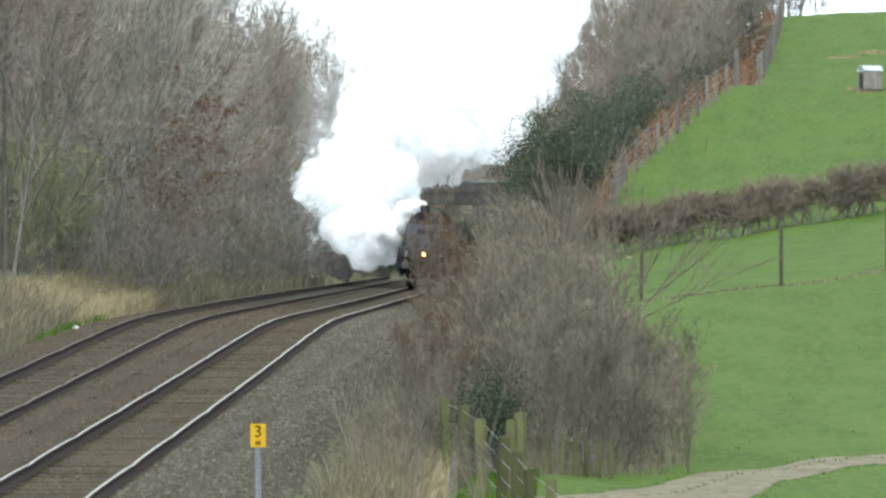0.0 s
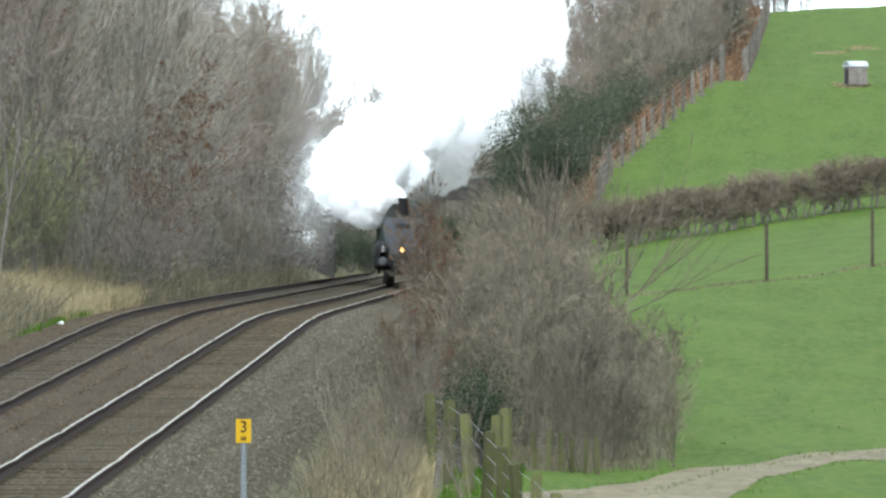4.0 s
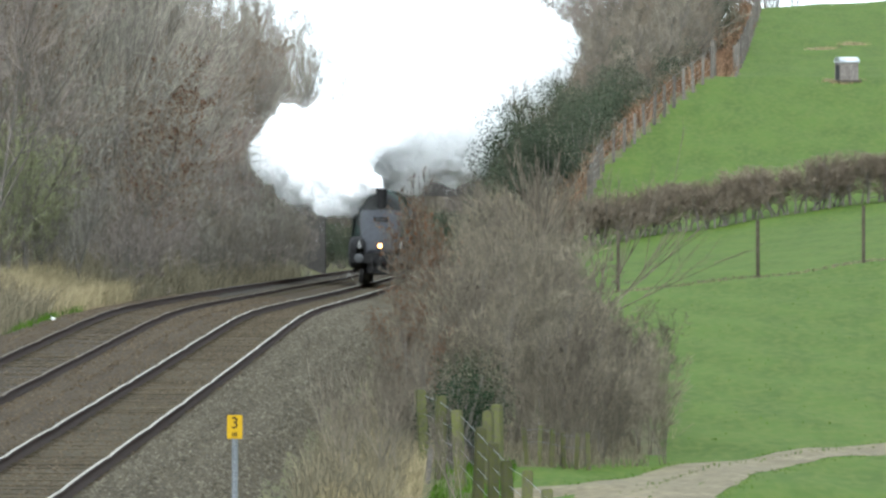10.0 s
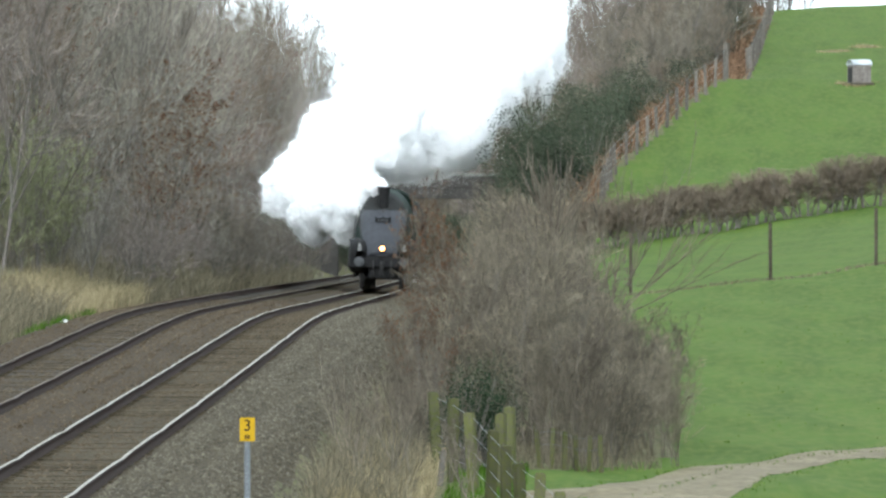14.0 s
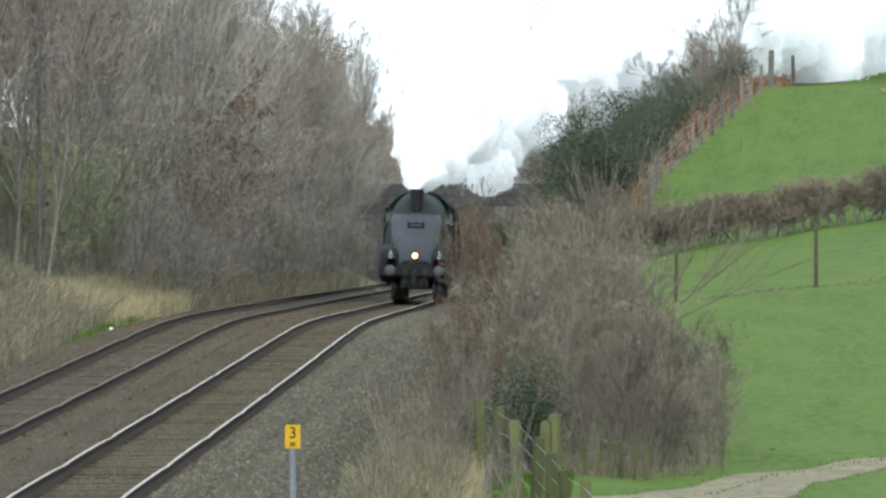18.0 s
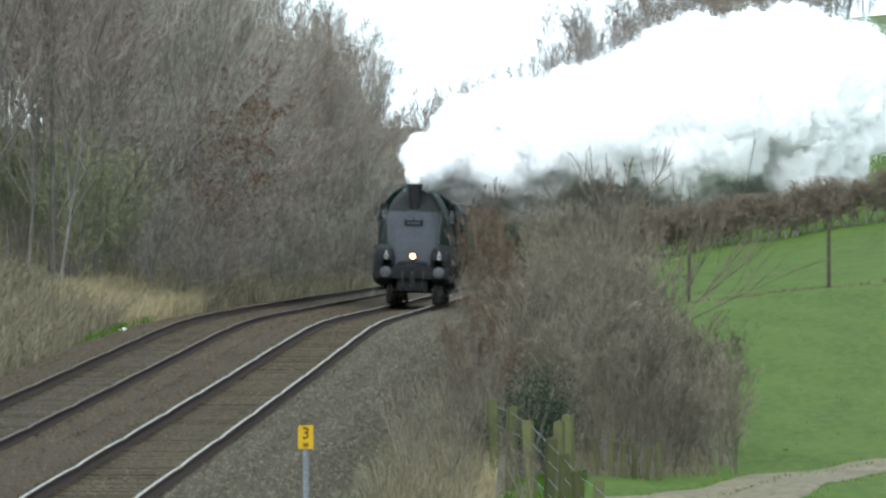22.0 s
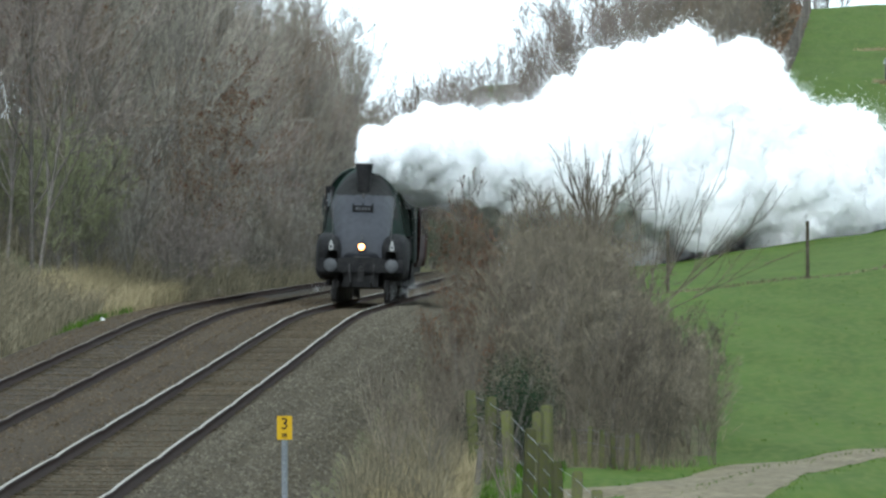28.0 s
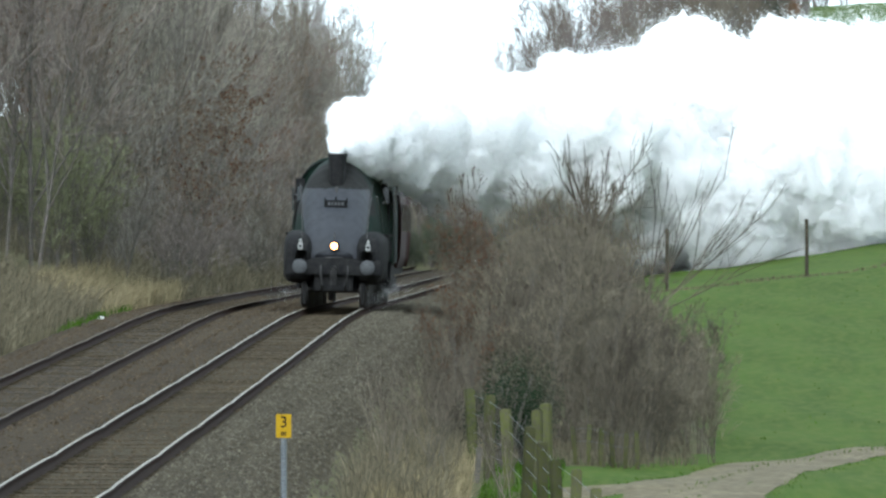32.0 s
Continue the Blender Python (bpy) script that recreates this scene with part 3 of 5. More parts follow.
# ---- the train: streamlined locomotive, tender and one coach; local y runs back from the front buffers, z from the rail ----
def rings(sections, mat_name, mat, parent, label="", keep=None, closed=False, caps=False):
    """A skin over rings of corners with equal counts; keep picks faces by their middle."""
    s = np.asarray(sections, float)
    n, k = s.shape[:2]
    kk = k if closed else k - 1
    i, j = np.meshgrid(np.arange(n - 1), np.arange(kk), indexing="ij")
    q = np.stack([i * k + j, i * k + (j + 1) % k, (i + 1) * k + (j + 1) % k, (i + 1) * k + j], -1).reshape(-1, 4)
    v = s.reshape(-1, 3)
    if keep is not None:
        c = v[q].mean(1)
        q = q[keep(c)]
    bm = bmesh.new()
    bv = [bm.verts.new(p) for p in v]
    for f in q:
        try:
            bm.faces.new([bv[t] for t in f])
        except ValueError:
            pass
    if caps:
        bm.faces.new(bv[:k])
        bm.faces.new(bv[-k:][::-1])
    bmesh.ops.delete(bm, geom=[w for w in bm.verts if not w.link_faces], context="VERTS")
    for f in bm.faces:
        f.smooth = True
    return part(mat_name, bm, mat, parent, label)


def hoop(y, half, zb, zt, power=2.6, n=29):
    a = np.linspace(0, np.pi, n)
    c, s = np.cos(a), np.sin(a)
    return np.stack([half * np.sign(c) * np.abs(c) ** (2 / power), np.full(n, y), zb + (zt - zb) * np.abs(s) ** (2 / power)], 1)


WHEELS = []


def wheelset(parent, y, r, spokes, gauge=0.7525):
    bm = bmesh.new()
    tube(bm, (-gauge, 0, 0), (gauge, 0, 0), 0.085, n=10)
    for s in (-1, 1):
        tube(bm, (s * (gauge - 0.06), 0, 0), (s * (gauge + 0.075), 0, 0), r, n=28)
        tube(bm, (s * (gauge - 0.09), 0, 0), (s * (gauge - 0.06), 0, 0), r + 0.03, n=28)
        tube(bm, (s * (gauge + 0.075), 0, 0), (s * (gauge + 0.11), 0, 0), r * 0.25, n=14)
        for k in range(spokes):
            a = 2 * math.pi * k / spokes
            tube(bm, (s * (gauge + 0.085), 0.2 * r * math.cos(a), 0.2 * r * math.sin(a)), (s * (gauge + 0.085), 0.85 * r * math.cos(a), 0.85 * r * math.sin(a)), 0.028, n=5)
    ob = part("wheelset", bm, WHEELSTEEL, parent)
    WHEELS.append((ob, y, r))
    return ob


def simple(name, mat, parent, boxes, bevel=0.01, label=""):
    bm = bmesh.new()
    for b in boxes:
        box(bm, *b, bevel)
    return part(name, bm, mat, parent, label)


def bars(parent, x0, x1, y, z, height, n, mat):
    w = (x1 - x0) / n
    for i in range(n):
        simple("mark", mat, parent, [(x0 + i * w + 0.15 * w, x0 + (i + 0.8) * w, y - 0.006, y, z - height / 2, z + height / 2)], 0)


def build_locomotive():
    loco = empty("steam_locomotive", "streamlined dark steam locomotive with grey sloping nose and lit lamp", "locomotive")
    ys = (0.62, 0.66, 0.78, 0.95, 1.2, 1.5, 1.8, 1.96, 2.1, 2.4, 2.8, 3.3, 4.0, 5.0, 7.0, 9.0, 11.2)
    zt = (1.50, 1.66, 1.86, 2.08, 2.36, 2.66, 2.94, 3.08, 3.2, 3.4, 3.62, 3.76, 3.84, 3.88, 3.9, 3.92, 3.93)
    hw = (0.50, 0.62, 0.73, 0.80, 0.87, 0.93, 0.98, 1.0, 1.02, 1.05, 1.08, 1.10, 1.12, 1.14, 1.17, 1.22, 1.28)
    pw = (2.2, 2.5, 2.8, 3.0, 3.0, 2.9, 2.8, 2.75, 2.7, 2.6, 2.5, 2.4, 2.35, 2.3, 2.3, 2.3, 2.4)
    zb = [1.28 + 0 * y for y in ys]
    fine = np.concatenate([np.arange(0.62, 4.0, 0.045), np.arange(4.0, 11.21, 0.6)])
    secs = [hoop(y, *[float(np.interp(y, ys, c)) for c in (hw, zb, zt, pw)], 91) for y in fine]
    panel = lambda c: (c[:, 1] < 3.0) & (np.abs(c[:, 0]) < 0.71 + 0.16 * (c[:, 2] - 1.5)) & (c[:, 2] < 3.08)
    rings(secs, "nose_panel", LOCOGREY, loco, "dusty grey sloping front panel", panel)
    rings(secs, "boiler_casing", LOCOGREEN, loco, "", lambda c: ~panel(c) & ~((c[:, 1] < 3.4) & (c[:, 2] > 2.4)))
    rings(secs, "smokebox_top", DOMEGREY, loco, "sooty black domed casing top", lambda c: ~panel(c) & (c[:, 1] < 3.4) & (c[:, 2] > 2.4))
    # lower nose curves back under the panel
    low = []
    for z, y, w in ((1.52, 0.62, 0.62), (1.42, 0.60, 0.66), (1.34, 0.62, 0.68), (1.27, 0.72, 0.66), (1.24, 0.9, 0.6)):
        x = np.linspace(-w, w, 15)
        low.append(np.stack([x, y + 0.28 * (np.abs(x) / w) ** 3, np.full(15, z)], 1))
    rings(low, "nose_lip", LOCOGREY, loco)
    # chimney: tall oval block, wider at the lip, with the whistle well in front
    ch = []
    for z, a, b in ((3.02, 0.19, 0.28), (3.3, 0.20, 0.36), (3.6, 0.215, 0.42), (3.86, 0.235, 0.46), (3.97, 0.26, 0.48), (3.99, 0.25, 0.47), (3.99, 0.18, 0.38), (3.8, 0.17, 0.36)):
        t = np.linspace(0, 2 * np.pi, 24, endpoint=False)
        p = 3.2
        ch.append(np.stack([a * np.sign(np.cos(t)) * np.abs(np.cos(t)) ** (2 / p), 2.35 + b * np.sign(np.sin(t)) * np.abs(np.sin(t)) ** (2 / p), np.full(24, z)], 1))
    rings(ch, "chimney", LOCOBLACK, loco, "black oval chimney", closed=True)
    bm = bmesh.new()
    tube(bm, (0, 1.83, 2.86), (0, 1.93, 3.12), 0.03, 0.045, 10)
    part("whistle", bm, WHEELSTEEL, loco)
    # number board, writing as plain bars
    plate = simple("number_board", BLACKPAINT_SHADE, loco, [(-0.29, 0.29, 1.42, 1.46, 2.60, 2.78), (-0.30, -0.26, 1.40, 1.46, 2.60, 2.84), (0.26, 0.30, 1.40, 1.46, 2.60, 2.84)], 0.006, "black number board")
    bars(plate, -0.22, 0.22, 1.415, 2.69, 0.085, 5, BUFFERFACE)
    simple("board_bracket", BLACKPAINT_SHADE, loco, [(-0.02, 0.02, 1.45, 1.75, 2.78, 2.86)], 0.004)
    # lamps
    bm = bmesh.new()
    tube(bm, (0, 0.44, 1.6), (0, 0.62, 1.6), 0.125, n=20)
    head = part("headlamp", bm, BLACKPAINT_SHADE, loco, "lit round headlamp")
    bm = bmesh.new()
    bmesh.ops.create_uvsphere(bm, u_segments=18, v_segments=10, radius=0.095, matrix=Matrix.Translation((0, 0.45, 1.6)) @ Matrix.Diagonal((1, 0.35, 1, 1)))
    part("lamp_glass", bm, LAMPGLASS, head, "glowing warm lamp glass")
    simple("lamp_bracket", BUFFERFACE, loco, [(-0.02, 0.02, 0.52, 0.6, 1.76, 1.96)], 0.005)
    for s in (-1, 1):
        lamp = simple("side_lamp", DULLWHITE, loco, [(s * 0.87 - 0.06, s * 0.87 + 0.06, 0.40, 0.55, 1.49, 1.68), (s * 0.87 - 0.035, s * 0.87 + 0.035, 0.44, 0.51, 1.68, 1.78)], 0.02, "white-painted lamp")
        bm = bmesh.new()
        tube(bm, (s * 0.87, 0.385, 1.585), (s * 0.87, 0.41, 1.585), 0.038, n=14)
        part("lens", bm, GLASS, lamp)
    # side fairings over the cylinders, rounded in front, with the buffers through them
    for s in (-1, 1):
        f = []
        for y, w, z0, z1 in ((0.50, 0.16, 0.96, 1.5), (0.56, 0.26, 0.84, 1.66), (0.7, 0.33, 0.74, 1.82), (1.0, 0.37, 0.68, 1.92), (1.6, 0.40, 0.64, 2.0), (3.6, 0.42, 0.62, 1.98), (3.9, 0.40, 1.05, 1.95), (14.0, 0.40, 1.15, 1.95)):
            t = np.linspace(0, 2 * np.pi, 20, endpoint=False)
            p = 3.4
            x = 0.92 + (w - 0.40) * 0.35 + w * np.sign(np.cos(t)) * np.abs(np.cos(t)) ** (2 / p)
            f.append(np.stack([s * x, np.full(20, y), (z0 + z1) / 2 + (z1 - z0) / 2 * np.sign(np.sin(t)) * np.abs(np.sin(t)) ** (2 / p)], 1))
        rings(f, "side_fairing", LOCOBLACK, loco, "", closed=True, caps=True)
        bm = bmesh.new()
        tube(bm, (s * 0.87, 0.05, 1.065), (s * 0.87, 0.6, 1.065), 0.085, 0.13, 16)
        bmesh.ops.create_uvsphere(bm, u_segments=20, v_segments=10, radius=0.19, matrix=Matrix.Translation((s * 0.87, 0.05, 1.065)) @ Matrix.Diagonal((1, 0.25, 1, 1)))
        part("buffer", bm, BUFFERFACE, loco, "pale round buffer")
        # bright handrails on the nose and along the casing
        bm = bmesh.new()
        rail = [(0.93, 1.75, 3.2), (0.90, 1.45, 2.9), (0.86, 1.1, 2.5), (0.84, 0.86, 2.1), (0.82, 0.72, 1.75)]
        for p0, p1 in zip(rail, rail[1:]):
            tube(bm, (s * p0[0], p0[1] - 0.02, p0[2]), (s * p1[0], p1[1] - 0.02, p1[2]), 0.018, n=6)
        part("handrail", bm, WHEELSTEEL, loco, "dull steel handrail")
        bm = bmesh.new()
        tube(bm, (s * 1.04, 2.2, 2.9), (s * 1.18, 5.5, 2.0), 0.016, n=6)
        tube(bm, (s * 1.16, 5.5, 2.75), (s * 1.2, 11, 2.75), 0.016, n=6)
        part("side_handrail", bm, BRIGHT, loco)
        simple("guard_iron", LOCOBLACK, loco, [(s * 0.75 - 0.03, s * 0.75 + 0.03, 1.0, 1.12, 0.1, 0.75)])
        simple("running_plate", LOCOBLACK, loco, [(s * 1.12, s * 1.34, 4.0, 11.2, 1.86, 1.93) if s > 0 else (-1.34, -1.12, 4.0, 11.2, 1.86, 1.93)])
        bm = bmesh.new()
        tube(bm, (s * 1.02, 1.6, 0.92), (s * 1.02, 2.6, 0.92), 0.30, n=20)
        part("cylinder", bm, LOCOBLACK, loco)
        simple("coupling_rod", BRIGHT, loco, [(s * 0.98 - 0.03, s * 0.98 + 0.03, 5.6, 10.2, 0.95, 1.06)])
    simple("buffer_beam", LOCOBLACK, loco, [(-1.22, 1.22, 0.5, 0.62, 0.86, 1.26)], 0.02)
    simple("valance", LOCOBLACK, loco, [(-0.66, 0.66, 0.62, 0.9, 1.18, 1.3), (-0.5, 0.5, 0.7, 1.6, 0.45, 1.2), (-0.62, 0.62, 1.6, 10, 0.5, 1.3)], 0.02)
    bm = bmesh.new()
    tube(bm, (0, 0.2, 1.0), (0, 0.5, 1.05), 0.05, n=8)
    for a, b in (((0, 0.22, 1.0), (0.0, 0.2, 0.62)), ((0.06, 0.2, 0.98), (0.06, 0.2, 0.6)), ((-0.06, 0.2, 0.98), (-0.06, 0.2, 0.6))):
        tube(bm, a, b, 0.022, n=6)
    part("coupling", bm, WHEELSTEEL, loco)
    for x in (-0.33, 0.36):
        bm = bmesh.new()
        for a, b in (((x, 0.42, 1.1), (x, 0.36, 0.9)), ((x, 0.36, 0.9), (x * 0.85, 0.34, 0.6)), ((x * 0.85, 0.34, 0.6), (x * 0.9, 0.5, 0.45))):
            tube(bm, a, b, 0.028, n=6)
        part("brake_hose", bm, WHEELSTEEL, loco)
    simple("front_step", WHEELSTEEL, loco, [(-0.22, 0.22, 0.46, 0.6, 1.29, 1.32)], 0.005)
    # cab
    rings([hoop(11.2, 1.25, 1.2, 3.90, 2.4), hoop(11.24, 1.30, 1.2, 3.93, 3.0), hoop(11.6, 1.34, 1.2, 3.95, 3.2), hoop(14.0, 1.35, 1.2, 3.95, 3.2)], "cab", LOCOGREEN, loco, "dark green cab")
    rings([hoop(11.12, 1.36, 1.9, 3.88, 2.7), hoop(11.14, 1.385, 1.9, 3.90, 2.7), hoop(14.3, 1.385, 1.9, 3.90, 2.7), hoop(14.3, 1.34, 1.9, 3.86, 2.7)], "cab_roof", LOCOBLACK, loco, "sooty black curved cab roof", lambda c: c[:, 2] > 2.75)
    for s in (-1, 1):
        simple("cab_front", LOCOBLACK, loco, [(s * 1.13 - 0.13, s * 1.13 + 0.13, 11.15, 11.2, 1.9, 3.35)], 0.01)
        simple("front_spectacle", GLASS, loco, [(s * 1.14 - 0.07, s * 1.14 + 0.07, 11.13, 11.155, 2.75, 3.15)], 0.004)
    for s in (-1, 1):
        simple("cab_window", GLASS, loco, [(s * 1.352 - 0.01, s * 1.352 + 0.01, 12.2, 13.4, 2.5, 3.1)], 0.004)
    simple("firebox_base", LOCOBLACK, loco, [(-0.9, 0.9, 10, 14, 0.6, 1.3)], 0.03)
    for y, r, n in ((1.85, 0.483, 0), (3.8, 0.483, 0)):
        wheelset(loco, y, r, 10)
    for y in (5.6, 7.8, 10.0):
        wheelset(loco, y, 1.016, 16)
    wheelset(loco, 12.6, 0.56, 10)
    return loco


def build_tender():
    t = empty("tender", "dark green corridor tender with black frames behind the locomotive", "tender")
    rings([hoop(14.6, 1.30, 1.15, 3.6, 5), hoop(14.8, 1.32, 1.15, 3.75, 5), hoop(21.3, 1.32, 1.15, 3.7, 5), hoop(21.5, 1.28, 1.15, 3.6, 5)], "tank", LOCOGREEN, t, "", caps=True)
    simple("frame", LOCOBLACK, t, [(-1.25, -1.15, 14.5, 21.6, 0.45, 1.2), (1.15, 1.25, 14.5, 21.6, 0.45, 1.2), (-1.15, 1.15, 14.6, 21.5, 0.95, 1.15)], 0.02)
    simple("coal", LOCOBLACK, t, [(-0.95, 0.95, 15.2, 18.0, 3.55, 3.82)], 0.12)
    for y in (15.4, 17.2, 19.0, 20.7):
        wheelset(t, y, 0.635, 10)
    return t


def build_coach():
    c = empty("railway_coach", "maroon passenger coach with grey roof in the train", "coach", "train coaches")
    prof = [(-1.30, 1.02), (-1.38, 1.3), (-1.41, 1.9), (-1.40, 2.5), (-1.33, 3.02)]
    prof += [(-x, z) for x, z in prof[::-1]]
    rings([[(x, y, z) for x, z in prof] for y in (22.4, 41.9)], "body", MAROON, c, "maroon coach side", closed=True, caps=True)
    roof = [(1.34 * math.cos(a), 3.0 + 0.8 * math.sin(a)) for a in np.linspace(0, math.pi, 15)]
    rings([[(x, y, z) for x, z in roof] for y in (22.35, 41.95)], "roof", ROOFGREY, c, "", closed=True, caps=True)
    simple("underframe", LOCOBLACK, c, [(-1.2, 1.2, 22.4, 41.9, 0.82, 1.02), (-0.9, 0.9, 29, 34, 0.4, 0.82)], 0.02)
    for k, y in enumerate(np.arange(23.4, 41, 2.15)):
        for s in (-1, 1):
            simple("window", GLASS, c, [(s * 1.405 - 0.012, s * 1.405 + 0.012, y, y + 1.25, 2.0, 2.75)], 0.004)
    simple("gangway", BLACKPAINT_SHADE, c, [(-0.5, 0.5, 21.9, 22.4, 1.1, 3.2)], 0.03)
    for s in (-1, 1):
        bm = bmesh.new()
        tube(bm, (s * 1.3, 22.36, 1.25), (s * 1.3, 22.36, 2.95), 0.02, n=6)
        part("end_handrail", bm, BLACKPAINT_SHADE, c)
    for y in (24.0, 26.6, 37.7, 40.3):
        wheelset(c, y, 0.457, 0)
    for y in (25.3, 39.0):
        simple("bogie", LOCOBLACK, c, [(-1.05, -0.9, y - 1.9, y + 1.9, 0.35, 0.7), (0.9, 1.05, y - 1.9, y + 1.9, 0.35, 0.7), (-0.9, 0.9, y - 0.3, y + 0.3, 0.4, 0.75)], 0.03)
    return c


locomotive, tender = build_locomotive(), build_tender()
VEHICLES = [(locomotive, 0.0, 13.0, 0.0), (tender, 15.4, 20.7, 0.0)]
VEHICLES.append((build_coach(), 25.3, 39.0, 0.0))


def train_y(t):
    return 25000 * (0.02745 - 0.000405 * t)


def train_pose(t, a=0.0, b=13.0, back=0.0):
    """A vehicle on the rails: its own y of the two points that follow the line, and how far back it is coupled."""
    y0, y1 = train_y(t) + back + a, train_y(t) + back + b
    x0, x1, z0, z1 = float(line_x(y0)), float(line_x(y1)), float(rail_z(y0)), float(rail_z(y1))
    turn = Euler((math.atan((z1 - z0) / (b - a)), radians(1.3), -math.atan((x1 - x0) / (b - a)))).to_matrix().to_4x4()
    return Matrix.Translation((x0, y0, z0 + 0.005)) @ turn @ Matrix.Translation((0, -a, 0))


# ---- steam: rigid billows that ride along the plume ----
def billow(seed, rough, core, flakes, spread):
    """A lumpy body of steam wrapped in a drift of tiny thin flakes that thins outwards."""
    rng = np.random.default_rng(500 + seed)
    bm = bmesh.new()
    bmesh.ops.create_icosphere(bm, subdivisions=5, radius=1)
    off = Vector((seed * 7.3, seed * 3.1, seed * 5.7))

    def swell(p):
        k = 1 + rough * 0.5 * noise.noise(p * 1.3 + off)
        k += rough * 0.35 * (0.5 - abs(noise.noise(p * 2.6 + off)))
        k += rough * 0.26 * (0.5 - abs(noise.noise(p * 5.5 + off)))
        return k + rough * 0.15 * (0.5 - abs(noise.noise(p * 11 + off)))

    for v in bm.verts:
        p = v.co.normalized()
        v.co = p * swell(p) * core
    if core == 0:
        bm.clear()
    body = np.array([v.co for v in bm.verts]).reshape(-1, 3)
    tris = [[v.index for v in f.verts] for f in bm.faces]
    bm.free()
    d = rng.normal(0, 1, (flakes, 3))
    d /= np.linalg.norm(d, axis=1)[:, None]
    out = rng.exponential(0.2, flakes) if core else rng.uniform(0, 1, flakes) ** 0.6
    r = np.array([swell(Vector(p)) for p in d]) * (core * 0.97 + spread * out)
    c = d * r[:, None]
    e1, e2 = rng.normal(0, 1, (flakes, 3)), rng.normal(0, 1, (flakes, 3))
    w = ((0.02 if core else 0.016) * np.exp(-2.5 * out) + 0.006)[:, None] * rng.uniform(0.7, 1.3, (flakes, 1))
    e1, e2 = e1 / np.linalg.norm(e1, axis=1)[:, None] * w, e2 / np.linalg.norm(e2, axis=1)[:, None] * w
    corner = np.stack([c - e1 * 0.6 - e2 * 0.4, c + e1, c + e2], 1).reshape(-1, 3)
    v = np.concatenate([body, corner])
    f = np.concatenate([np.array(tris, int).reshape(-1, 3), np.arange(3 * flakes).reshape(-1, 3) + len(body)])
    me = fast_mesh("billow", v, f, STEAM, True)
    me.materials.append(WISP)
    me.polygons.foreach_set("material_index", [0] * len(tris) + [1] * flakes)
    return me


